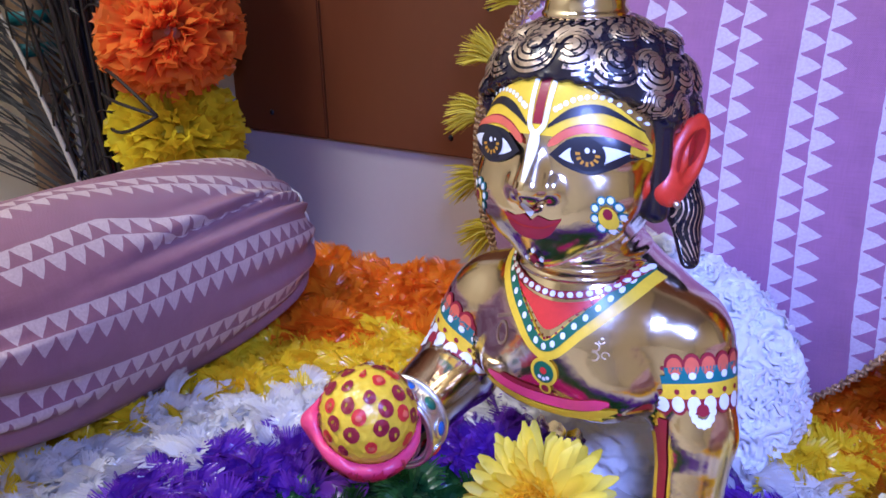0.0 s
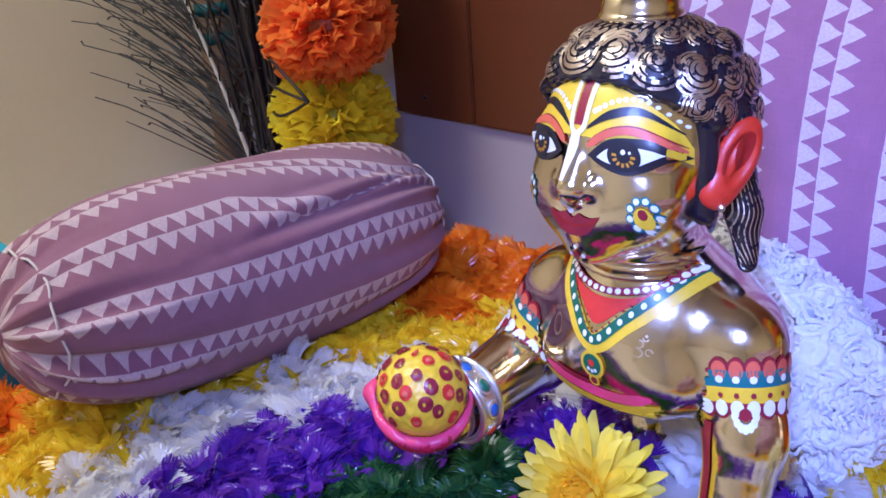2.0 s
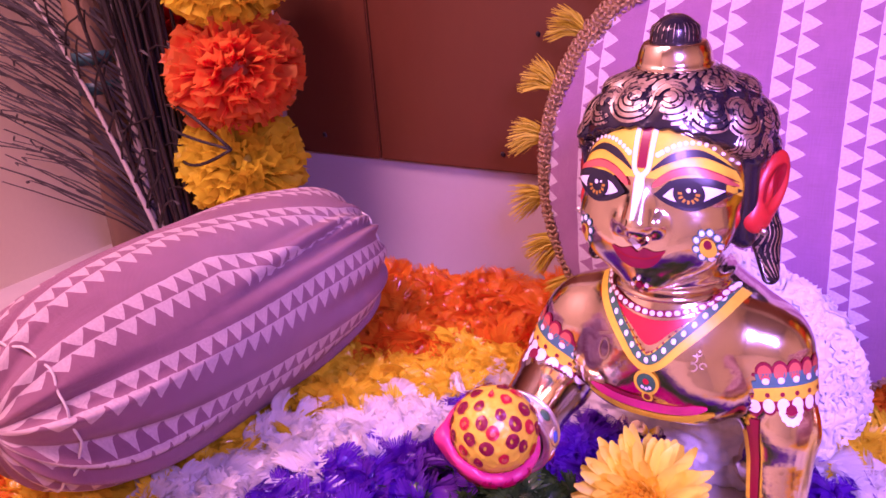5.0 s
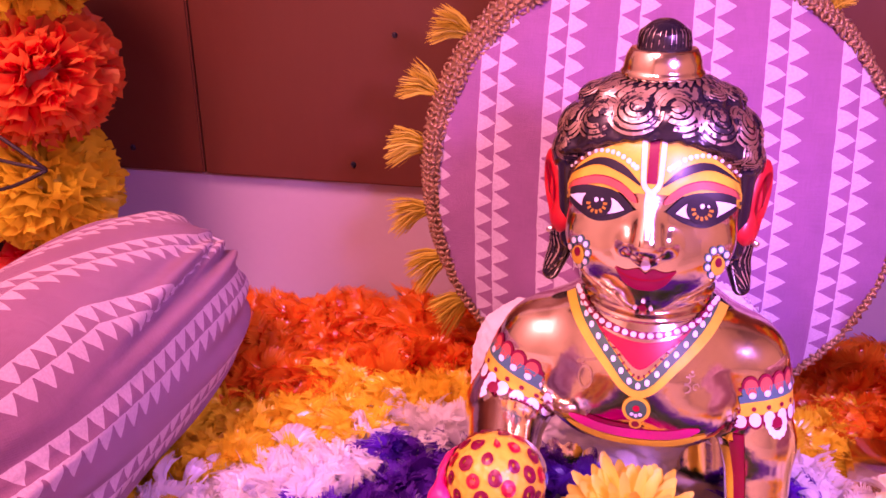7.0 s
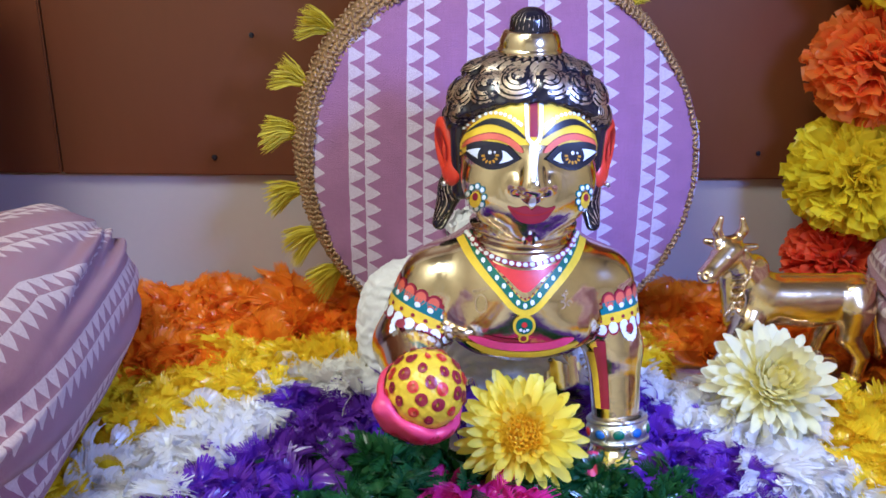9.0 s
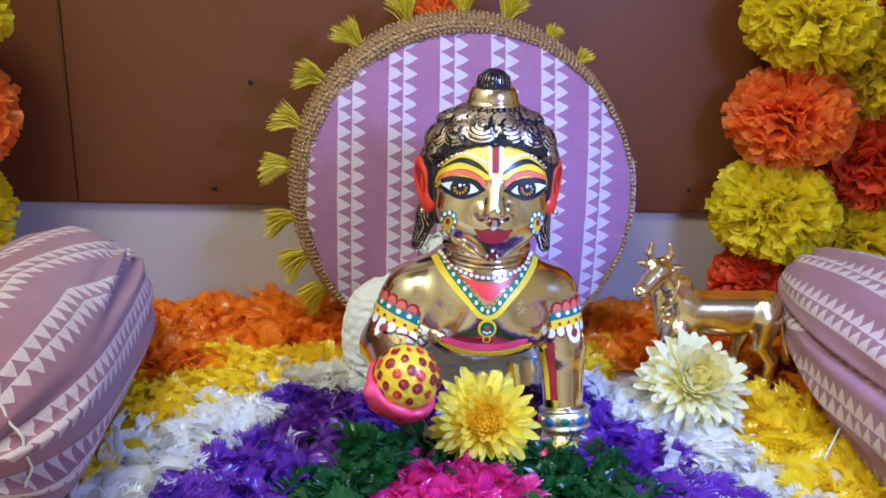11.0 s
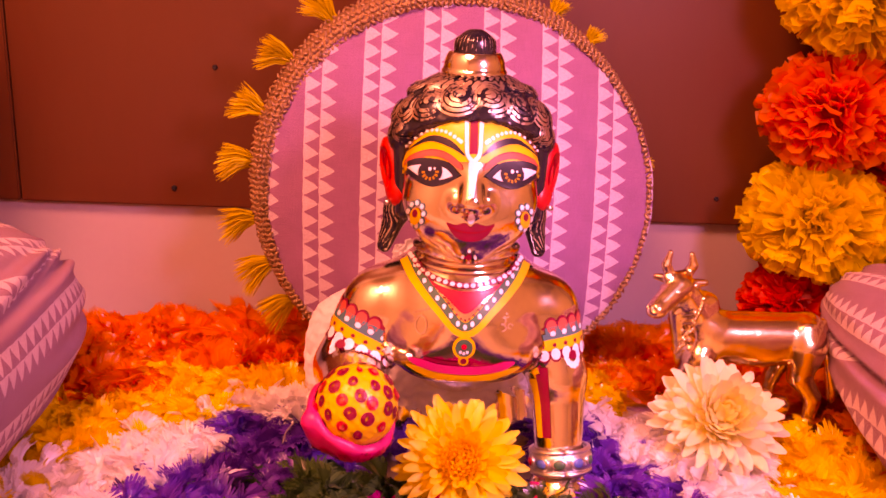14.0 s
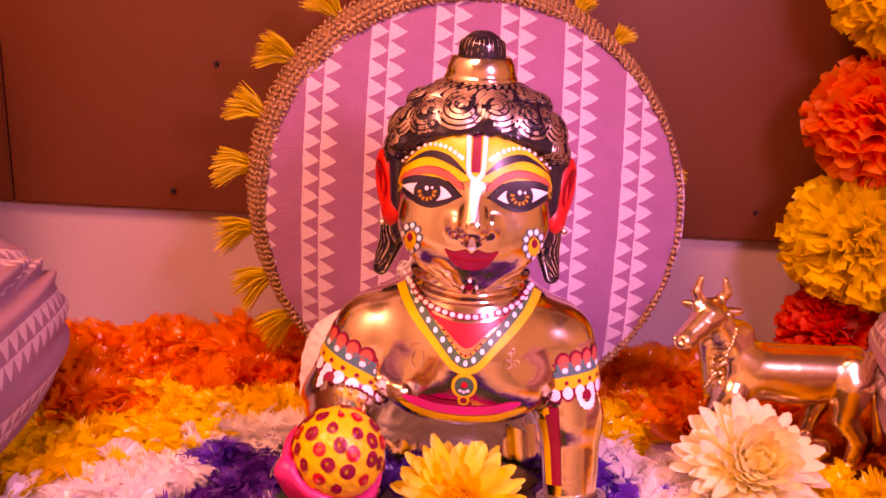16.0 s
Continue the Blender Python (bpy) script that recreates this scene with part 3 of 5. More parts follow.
# ---- round back cushion ----
def back_cushion():
    C = Vector((-0.011, 0.196, 0.159))
    home = tagged(new("round_cushion"), "round mauve printed cushion with gold braid and yellow tassels", "cushion")
    home.matrix_basis = Matrix.Translation(C) @ pose(0, 0, 0, -6, 0, 0)
    RO, RI, DX, DZ = 0.1412, 0.1358, 0.0080, -0.0090
    nr, na = 30, 96
    verts, uvs, faces = [], [], []
    for j in range(nr + 1):
        q = j / nr
        for i in range(na):
            t = 2 * math.pi * i / na
            r = RI * q * (1 + 0.012 * math.sin(3 * t + 1) * q)
            x, z = DX + r * math.cos(t), r * math.sin(t) + DZ
            y = -0.030 * (1 - q ** 2.4) - 0.006 + 0.0012 * math.sin(40 * x + 3) * q + 0.0011 * q ** 5 * math.sin(21 * t + 2 * math.sin(3 * t)) + 0.0010 * noise.noise(Vector((x * 28, 0, z * 17)))
            verts.append((x, y, z))
            uvs.append((x + C.x, z + 0.0063))
    for j in range(nr):
        for i in range(na):
            i2 = (i + 1) % na
            faces.append((j * na + i, j * na + i2, (j + 1) * na + i2, (j + 1) * na + i))
    me = mesh_of("front", verts, faces, CLOTH_BLUE_LIT)
    lay = me.uv_layers.new(name="UVMap")
    for lp in me.loops:
        lay.data[lp.index].uv = uvs[lp.vertex_index]
    part("front", me, home)
    verts, faces = [], []
    prof = [(0.0, -0.006), (0.3, -0.0075), (0.7, -0.0002), (1.0, 0.0135), (0.98, 0.026), (0.75, 0.042), (0.0, 0.05)]
    for j, (w, y) in enumerate(prof):
        for i in range(na):
            t = 2 * math.pi * i / na
            if j < 4:
                r, dx, dz = RI * 0.985 + (RO - RI * 0.985) * w, DX * (1 - w), DZ * (1 - w)
            else:
                r, dx, dz = RO * w, 0.0, 0.0
            verts.append((dx + r * math.cos(t), y, dz + r * math.sin(t)))
    for j in range(len(prof) - 1):
        for i in range(na):
            i2 = (i + 1) % na
            faces.append((j * na + i, j * na + i2, (j + 1) * na + i2, (j + 1) * na + i))
    part("back", mesh_of("back", verts, faces, BRAID), home, "gold braid edging")
    rng = random.Random(4)
    lists = []
    for row, w in enumerate((0.06, 0.25, 0.44, 0.63, 0.82, 1.0)):
        n = 230
        for i in range(n):
            t = 2 * math.pi * (i + 0.5 * (row % 2)) / n
            r, dx = RI * 0.985 + (RO - RI * 0.985) * w, DX * (1 - w)
            y = (-0.0080, -0.0085, -0.0065, -0.0020, 0.0050, 0.0125)[row] + rng.uniform(-0.0006, 0.0006)
            p = Vector((dx + r * math.cos(t), y, DZ * (1 - w) + r * math.sin(t)))
            rad = Vector((math.cos(t), 0, math.sin(t)))
            tan = Vector((-math.sin(t), 0, math.cos(t)))
            k = (0.0017 if (row + i // 2) % 2 else -0.0017) * rng.uniform(0.6, 1.3)
            lists.append(tube([p - tan * 0.0016 - rad * k, p + Vector((0, -0.0012, 0)), p + tan * 0.0016 + rad * k], [0.0006, 0.0011, 0.0006], 5))
    v, f = join(lists)
    tagged(part("braid", mesh_of("braid", v, f, BRAID), home, "knitted gold braid"), kind="stuff")
    for deg in (161, 143, 127, 109, 90, 76, 175, 192, 206, 219, 60, 47, 8):
        t = math.radians(deg)
        size = 1.15 if deg > 70 else 0.62 if deg > 40 else 0.4
        v, f = [], []
        rad, tan = Vector((math.cos(t), 0, math.sin(t))), Vector((-math.sin(t), 0, math.cos(t)))
        lean = rng.uniform(-0.3, 0.3)
        for _ in range(170):
            a, b = rng.uniform(-0.55, 0.55), rng.gauss(0, 0.26)
            dd = (rad + tan * (a + lean) + Vector((0, b, 0))).normalized()
            ln = 0.025 * size * rng.uniform(0.86, 1.04)
            side = dd.cross(Vector((rng.gauss(0, 1), rng.gauss(0, 1), rng.gauss(0, 1)))).normalized() * 0.00045
            k = len(v)
            p0 = rad * (RO - 0.003) + Vector((rng.gauss(0, 0.0012), 0.014 + rng.gauss(0, 0.0012), rng.gauss(0, 0.0012)))
            p1 = p0 + dd * ln * 0.55
            p2 = p0 + dd * ln + Vector((0, 0, -0.004 * size))
            v += [p0 - side, p0 + side, p1 - side, p1 + side, p2 - side * 0.5, p2 + side * 0.5]
            f += [(k, k + 1, k + 3, k + 2), (k + 2, k + 3, k + 5, k + 4)]
        part("tassel", mesh_of("tassel", v, f, TASSEL, smooth=False), home, "yellow thread tassel")
    return home


back_cushion()


# ---- white heap of curled ribbon behind the statue ----
def white_heap():
    home = tagged(new("ribbon_heap"), "heaped white curled cotton garland behind the statue", "garland")
    rng = random.Random(9)
    C, Rr = Vector((-0.016, 0.140, 0.050)), Vector((0.088, 0.042, 0.076))
    nu, nv = 260, 130
    v, f = [], []

    def sink(p):
        """The heap lies lower where it passes behind the raised arm."""
        x = C.x + p.x
        cap = 0.122 - 0.58 * min(0.048, max(0.0, -0.012 - x)) - C.z
        h = min(1.0, max(0.0, 0.5 + (cap - p.z) / 0.02))
        return cap + (p.z - cap) * h - 0.01 * h * (1 - h)
    for j in range(nv + 1):
        el = -0.80 + (0.80 + 0.5 * math.pi) * j / nv
        for i in range(nu):
            az = 6.2832 * i / nu
            n = Vector((math.cos(el) ** 0.9 * math.cos(az), math.cos(el) ** 0.9 * math.sin(az), math.sin(el)))
            p = Vector((n.x * Rr.x, n.y * Rr.y, n.z * Rr.z))
            p.z = sink(p)
            w = p * 66 + noise.noise_vector(p * 40) * 0.9
            h = 0.0060 * (1 - 2 * abs(noise.noise(w))) + 0.0036 * (1 - 2 * abs(noise.noise(w * 2.3 + Vector((3, 1, 7))))) + 0.0014 * noise.noise(p * 420)
            h *= 0.30 + 0.70 * min(1.0, max(0.0, (n.x + 0.55) / 0.5))
            h += 0.0003 * math.sin(7.0 * el * 9 + 3.0 * noise.noise(p * 60)) if n.x < 0 else 0.0
            v.append(C + p + Vector((n.x, n.y, n.z * 0.7)).normalized() * (h - 0.001))
    for j in range(nv):
        for i in range(nu):
            i2 = (i + 1) % nu
            f.append((j * nu + i, j * nu + i2, (j + 1) * nu + i2, (j + 1) * nu + i))
    part("core", mesh_of("core", v, f, COTTON), home, "crinkled white cotton")
    kinds = []
    for k in range(6):
        v, f = [], []
        steps, turns = 84, rng.uniform(2.4, 3.4)
        ph = [rng.uniform(0, 6.28) for _ in range(4)]
        for i in range(steps + 1):
            w = i / steps
            a = 6.2832 * turns * w
            r = 0.0012 + 0.0078 * w ** 0.85 * (1 + 0.10 * math.sin(3 * a + ph[0]))
            h = 0.0072 * (1 - 0.45 * w) + 0.0011 * math.sin(5.3 * a + ph[1]) + 0.0006 * math.sin(11 * a + ph[2])
            c, q = math.cos(a), math.sin(a)
            flare = 0.0012 + 0.0016 * w
            v += [(r * c, r * q, -0.004), ((r + 0.0004) * c, (r + 0.0004) * q, h * 0.6), ((r + flare * 0.7) * c, (r + flare * 0.7) * q, h), ((r + flare * 1.3) * c, (r + flare * 1.3) * q, h - 0.0011)]
        for i in range(steps):
            f += [(4 * i + m, 4 * i + m + 1, 4 * i + m + 5, 4 * i + m + 4) for m in range(3)]
        kinds.append(mesh_of("rosette", v, f, COTTON))
    for i in range(300):
        z = 1 - 1.5 * (i + 0.5) / 300
        az = i * 2.399963
        n = Vector((math.sqrt(1 - z * z) * math.cos(az), math.sqrt(1 - z * z) * math.sin(az), z))
        if n.x < -0.25 or n.y < -0.75:
            continue
        p = C + Vector((n.x * Rr.x, n.y * Rr.y, n.z * Rr.z)) * rng.uniform(0.97, 1.02)
        out = Vector((n.x / Rr.x, n.y / Rr.y, n.z / Rr.z)).normalized()
        tilt = (out + Vector((rng.gauss(0, 0.2), rng.gauss(0, 0.2), rng.gauss(0, 0.2)))).normalized()
        part("rosette", rng.choice(kinds), home, "", Matrix.Translation(p) @ tilt.to_track_quat("Z", "Y").to_matrix().to_4x4() @ pose(0, 0, 0, 0, 0, rng.uniform(0, 360)) @ Matrix.Scale(rng.uniform(0.75, 1.25), 4))


white_heap()


# ---- the brass statue: one mesh ----
from mathutils.bvhtree import BVHTree

TIP = math.radians(20)
LOOKING = Vector((0, math.cos(TIP), -math.sin(TIP)))
UPWARD = Vector((0, math.sin(TIP), math.cos(TIP)))


class Skin:
    """Collects a base surface and thin painted shapes laid on it."""

    def __init__(self):
        self.verts, self.faces, self.mats, self.slots = [], [], [], []
        self.near = 0.0

    def slot(self, mat):
        if mat not in self.slots:
            self.slots.append(mat)
        return self.slots.index(mat)

    def add(self, verts, faces, mat):
        k = len(self.verts)
        self.verts += [Vector(v) for v in verts]
        self.faces += [tuple(int(i) + k for i in f) for f in faces]
        self.mats += [self.slot(mat)] * len(faces)

    def freeze(self):
        self.tree = BVHTree.FromPolygons(self.verts, self.faces)

    def only(self, mats):
        """Lay the next shapes on these materials alone."""
        keep = [self.slots.index(m) for m in mats if m in self.slots]
        self.tree = BVHTree.FromPolygons(self.verts, [f for f, m in zip(self.faces, self.mats) if m in keep])

    def grid(self, ray, nu, nv, mat, layer, closed=False):
        lift = 0.00028 + 0.00017 * layer
        pts = []
        for j in range(nv + 1):
            for i in range(nu + 1):
                o, d = ray(i / nu, j / nv)
                hit, normal, _, far = self.tree.ray_cast(o, d, 0.4)
                pts.append(None if hit is None or abs(normal.dot(d)) < 0.09 or far < self.near else hit + (normal if normal.dot(d) < 0 else -normal) * lift - d * lift * 0.5)
        k, faces = len(self.verts), []
        for j in range(nv):
            for i in range(nu):
                q = (j * (nu + 1) + i, j * (nu + 1) + i + 1, (j + 1) * (nu + 1) + i + 1, (j + 1) * (nu + 1) + i)
                c = [pts[n] for n in q]
                if None in c or max((c[n] - c[n - 1]).length for n in range(4)) > 0.014:
                    continue
                faces.append(tuple(n + k for n in q))
        self.verts += [p if p else Vector((0, 0.1, 0.05)) for p in pts]
        self.faces += faces
        self.mats += [self.slot(mat)] * len(faces)

    def between(self, place, top, low, mat, layer, nu=24, nv=5):
        self.grid(lambda s, w: place(*(Vector(along(top, s)).lerp(Vector(along(low, s)), w))), nu, nv, mat, layer)

    def strip(self, place, path, width, mat, layer, nu=24, taper=True):
        def at(s, w):
            p, e = Vector(along(path, s)), 0.01
            d = (Vector(along(path, min(1, s + e))) - Vector(along(path, max(0, s - e)))).normalized()
            k = width * (min(1.0, 6 * s + 0.25, 6 * (1 - s) + 0.25) if taper else 1.0)
            return place(*(p + Vector((-d.y, d.x)) * (w - 0.5) * k))
        self.grid(at, nu, 2, mat, layer)

    def disc(self, place, c, ru, rv, mat, layer, n=14, inner=0.0, start=0.0, end=1.0):
        self.grid(lambda s, w: place(c[0] + ru * (inner + (1 - inner) * w) * math.cos(6.28318 * (start + (end - start) * s)), c[1] + rv * (inner + (1 - inner) * w) * math.sin(6.28318 * (start + (end - start) * s))), n, 2, mat, layer)


def along(path, s):
    """A smooth point on a path of 2D points, s from 0 to 1."""
    n = len(path) - 1
    i = min(int(s * n), n - 1)
    f = s * n - i
    p0, p1, p2, p3 = (path[max(0, min(n, i + k))] for k in (-1, 0, 1, 2))
    return tuple(0.5 * (2 * p1[c] + (p2[c] - p0[c]) * f + (2 * p0[c] - 5 * p1[c] + 4 * p2[c] - p3[c]) * f * f + (3 * p1[c] - p0[c] - 3 * p2[c] + p3[c]) * f ** 3) for c in (0, 1))


def front(u, v):
    return Vector((u, 0, 0.17)) + UPWARD * v - LOOKING * 0.15, LOOKING


def face(u, v):
    return front(u * 0.93, v - 0.0022)


def round_limb(a, b):
    """Places by turn (radians, 0 towards the front) and way along the limb, in metres."""
    a, b = Vector(a), Vector(b)
    d = (b - a).normalized()
    f = (Vector((0, -1, 0)) - d * Vector((0, -1, 0)).dot(d)).normalized()
    s = d.cross(f)

    def at(turn, way):
        out = f * math.cos(turn) + s * math.sin(turn)
        return a + d * way + out * 0.034, -out
    return at


def crown(c):
    def at(az, el):
        out = Vector((math.sin(az) * math.cos(el), -math.cos(az) * math.cos(el), math.sin(el)))
        return Vector(c) + out * 0.1, -out
    return at


def fruit_place(c):
    def at(az, el):
        out = Vector((math.sin(az) * math.cos(el), -math.cos(az) * math.cos(el), math.sin(el)))
        return Vector(c) + out * 0.05, -out
    return at


SH_R, EL_R, HAND_R = (-0.0480, 0.054, 0.119), (-0.0640, 0.047, 0.084), (-0.0545, -0.024, 0.083)
SH_L, EL_L, HAND_L = (0.048, 0.054, 0.121), (0.056, 0.046, 0.083), (0.058, 0.032, 0.042)
FRUIT = (-0.0530, -0.0385, 0.1015)


CURLS = [(math.radians(a * s), math.radians(e), r) for s in (-1, 1) for a, e, r in (
    (15, 40, 0.0126), (41, 33, 0.0116), (63, 26, 0.0106), (84, 22, 0.0102), (106, 18, 0.0100), (128, 16, 0.0100), (150, 15, 0.0100), (172, 15, 0.0100),
    (52, 50, 0.0062), (76, 45, 0.0066), (98, 42, 0.0070), (120, 40, 0.0070), (142, 38, 0.0070), (164, 38, 0.0070),
    (60, 9, 0.0066), (76, 4, 0.0080), (96, -2, 0.0084), (118, -6, 0.0090), (142, -8, 0.0090))]


def statue():
    sk = Skin()

    def head(X, Y, Z):
        p = (X, Y, Z)
        face = fuse([ball(p, (0, 0.0500, 0.2125), (0.0386, 0.0425, 0.0365)), ball(p, (0, 0.0410, 0.1935), (0.0338, 0.0355, 0.0325)), ball(p, (0.010, 0.0355, 0.1785), (0.0180, 0.0212, 0.0200)), ball(p, (-0.010, 0.0355, 0.1785), (0.0180, 0.0212, 0.0200))], 0.012)
        for s in (-1, 1):
            face = blend(face, ball(p, (0.020 * s, 0.0225, 0.190), (0.014, 0.013, 0.013)), 0.010)
            face = blend(face, ball(p, (0.0200 * s, 0.0205, 0.2090), (0.0128, 0.0075, 0.0085)), 0.006)
        face = blend(face, ball(p, (0, 0.0145, 0.1680), (0.012, 0.010, 0.009)), 0.008)
        nose = fuse([limb(p, (0, 0.0115, 0.214), (0, 0.0024, 0.1945), 0.0042, 0.0070), ball(p, (0.0076, 0.0078, 0.1945), (0.0046, 0.0064, 0.0056)), ball(p, (-0.0076, 0.0078, 0.1945), (0.0046, 0.0064, 0.0056))], 0.0016)
        face = blend(face, nose, 0.0028)
        for s in (-1, 1):
            face = -blend(-face, ball(p, (0.0046 * s, 0.0030, 0.1892), (0.0022, 0.0034, 0.0020)), 0.0012)
        lips = fuse([ball(p, (0, 0.0105, 0.1812), (0.0115, 0.0055, 0.0036)), ball(p, (0, 0.0108, 0.1768), (0.0095, 0.0055, 0.0036))], 0.002)
        for s in (-1, 1):
            face = blend(face, ball(p, (0.0140 * s, 0.0180, 0.1800), (0.0090, 0.0085, 0.0090)), 0.012)
        face = blend(face, ball(p, (0, 0.0215, 0.1850), (0.0200, 0.0110, 0.0110)), 0.015)
        face = blend(face, lips, 0.008)
        neck = limb(p, (0, 0.046, 0.18), (0, 0.052, 0.140), 0.023, 0.025)
        for z, r in ((0.1600, 0.0300), (0.1510, 0.0275)):
            neck = blend(neck, ball(p, (0, 0.0475, z), (r, r * 0.96, 0.0056)), 0.003)
        return blend(face, neck, 0.004)

    def cap(X, Y, Z):
        p = (X, Y, Z)
        d = ball(p, (0, 0.0520, 0.2180), (0.0428, 0.0440, 0.0378))
        for az, el, r in CURLS:
            out, deep = Vector((math.sin(az) * math.cos(el), -math.cos(az) * math.cos(el), math.sin(el))), 1.3 * r - 0.0026
            q = Vector((out.x * (0.0428 - deep), 0.052 + out.y * (0.0440 - deep), 0.218 + out.z * (0.0378 - deep)))
            d = blend(d, ball(p, q, (1.3 * r, 1.3 * r, 1.3 * r)), 0.0006)
        hairline = (0.2352 - (Y - 0.012) * 0.72) - Z + 0.0006 * np.sin(X * 900)
        d = np.maximum(d, hairline)
        for s in (-1, 1):
            flare = 0.0055 if s < 0 else 0.0010
            d = blend(d, limb(p, (0.032 * s, 0.066, 0.200), ((0.0370 + 0.4 * flare) * s, 0.067, 0.174), 0.0082, 0.0074), 0.005)
            d = blend(d, limb(p, ((0.0370 + 0.4 * flare) * s, 0.067, 0.174), ((0.0410 + flare) * s, 0.064, 0.153), 0.0074, 0.0042), 0.004)
            d = blend(d, limb(p, (0.0365 * s, 0.038, 0.224), (0.0345 * s, 0.042, 0.180), 0.0052, 0.0055), 0.004)
        d = blend(d, limb(p, (0, 0.082, 0.20), (0, 0.082, 0.16), 0.018, 0.014), 0.01)
        d = blend(d, ball(p, (0, 0.0495, 0.2465), (0.0262, 0.0262, 0.0086)), 0.0012)
        return d

    def knot(X, Y, Z):
        p = (X, Y, Z)
        r = np.sqrt(X ** 2 + (Y - 0.047) ** 2)
        return np.maximum(blend(ball(p, (0, 0.047, 0.2675), (0.0104, 0.0104, 0.0096)), np.maximum(r - 0.0112 + 0.14 * (Z - 0.262), np.abs(Z - 0.2650) - 0.0065), 0.003), Z - 0.2768)

    def band(X, Y, Z):
        r = np.sqrt(X ** 2 + (Y - 0.047) ** 2)
        return blend(np.maximum(r - 0.0160 + 40 * (Z - 0.260) ** 2 + (Z - 0.260) * 0.25, np.abs(Z - 0.260) - 0.0052), np.sqrt((r - 0.0160) ** 2 + (Z - 0.2550) ** 2) - 0.0015, 0.001)

    def ear(s):
        def fn(X, Y, Z):
            p = (X, Y, Z)
            dx, dy, w = X * s - 0.0426, Y - 0.0480, Z - 0.2005
            n, u = 0.88 * dx - 0.47 * dy, 0.47 * dx + 0.88 * dy
            c, t = math.cos(0.42), math.sin(0.42)
            q = (n, u * c - w * t, u * t + w * c)
            shell = ball(q, (0, 0.001, 0.001), (0.0042, 0.0094, 0.0178))
            lobe = ball(q, (0, -0.0015, -0.0135), (0.0044, 0.0070, 0.0068))
            hollow = ball(q, (0.0058, 0.0008, 0.0030), (0.0048, 0.0072, 0.0132))
            fold = ball(q, (0.0010, -0.0010, 0.0010), (0.0030, 0.0026, 0.0085))
            return blend(np.maximum(blend(shell, lobe, 0.004), -hollow), fold, 0.0015)
        return fn

    def body(X, Y, Z):
        p = (X, Y, Z)
        chest = fuse([ball(p, (0, 0.056, 0.113), (0.045, 0.040, 0.037)), ball(p, (0, 0.062, 0.130), (0.054, 0.028, 0.019)), limb(p, (0, 0.054, 0.158), (0, 0.056, 0.128), 0.024, 0.036)], 0.018)
        chest = blend(chest, limb(p, (0, 0.075, 0.105), (0, 0.135, 0.075), 0.040, 0.044), 0.012)
        for s in (-1, 1):
            chest = blend(chest, ball(p, (0.020 * s, 0.031, 0.104), (0.020, 0.014, 0.016)), 0.010)
            chest = blend(chest, limb(p, (0.030 * s, 0.14, 0.065), (0.036 * s, 0.115, 0.022), 0.028, 0.022), 0.01)
            chest = blend(chest, limb(p, (0.036 * s, 0.115, 0.020), (0.040 * s, 0.16, 0.016), 0.018, 0.014), 0.008)
        armr = blend(limb(p, SH_R, EL_R, 0.0218, 0.0200), limb(p, EL_R, HAND_R, 0.0198, 0.0140), 0.006)
        arml = blend(limb(p, SH_L, EL_L, 0.0185, 0.0160), limb(p, EL_L, HAND_L, 0.0160, 0.0135), 0.006)
        hand = fuse([ball(p, (0.060, 0.026, 0.020), (0.0185, 0.019, 0.0160))] + [limb(p, (0.050 + 0.0065 * i, 0.016, 0.020), (0.048 + 0.0075 * i, -0.002, 0.012), 0.0045, 0.0036) for i in range(4)], 0.005)
        arml = blend(arml, hand, 0.008)
        chest = blend(chest, ball(p, (0, 0.046, 0.0935), (0.034, 0.027, 0.0090)), 0.006)
        return fuse([chest, armr, arml], 0.012)

    def palm(X, Y, Z):
        p = (X, Y, Z)
        fx, fy, fz = FRUIT
        d = ball(p, (fx - 0.0005, fy, fz - 0.0015), (0.0236, 0.0232, 0.0262))
        rim = Z - (fz - 0.0050 - 0.52 * (X - fx) + 0.38 * (Y - fy)) + 0.0012 * np.sin(X * 420) * np.sin(Y * 380)
        d = -blend(-d, -rim * 0.82, 0.004)
        d = blend(d, limb(p, (fx - 0.0170, fy - 0.0060, fz - 0.0140), (fx - 0.0215, fy - 0.0115, fz - 0.0040), 0.0056, 0.0042), 0.006)
        return np.maximum(d, -ball(p, FRUIT, (0.0203, 0.0203, 0.0203)))

    v, f = sdf_surface(body, (-0.092, -0.05, -0.004), (0.088, 0.185, 0.172), 0.0016)
    sk.add(v, f, BRASS)
    v, f = sdf_surface(head, (-0.045, -0.014, 0.128), (0.045, 0.094, 0.265), 0.0010)
    sk.add(v, f, BRASS)
    v, f = sdf_surface(palm, (-0.086, -0.070, 0.064), (-0.024, -0.008, 0.114), 0.0012)
    sk.add(v, f, PINK)
    v, f = sdf_surface(lambda X, Y, Z: ball((X, Y, Z), FRUIT, (0.0200, 0.0200, 0.0200)) + 0.0005 * np.sin(X * 1100 + 1) * np.sin(Y * 1000) * np.sin(Z * 1050 + 2), (-0.0750, -0.0605, 0.0795), (-0.0310, -0.0165, 0.1235), 0.0014)
    sk.add(v, f, YELLOW)
    v, f = sdf_surface(cap, (-0.058, -0.004, 0.140), (0.058, 0.108, 0.272), 0.0012)
    sk.add(v, f, HAIR)
    v, f = sdf_surface(knot, (-0.015, 0.032, 0.255), (0.015, 0.062, 0.280), 0.0009)
    sk.add(v, f, HAIR)
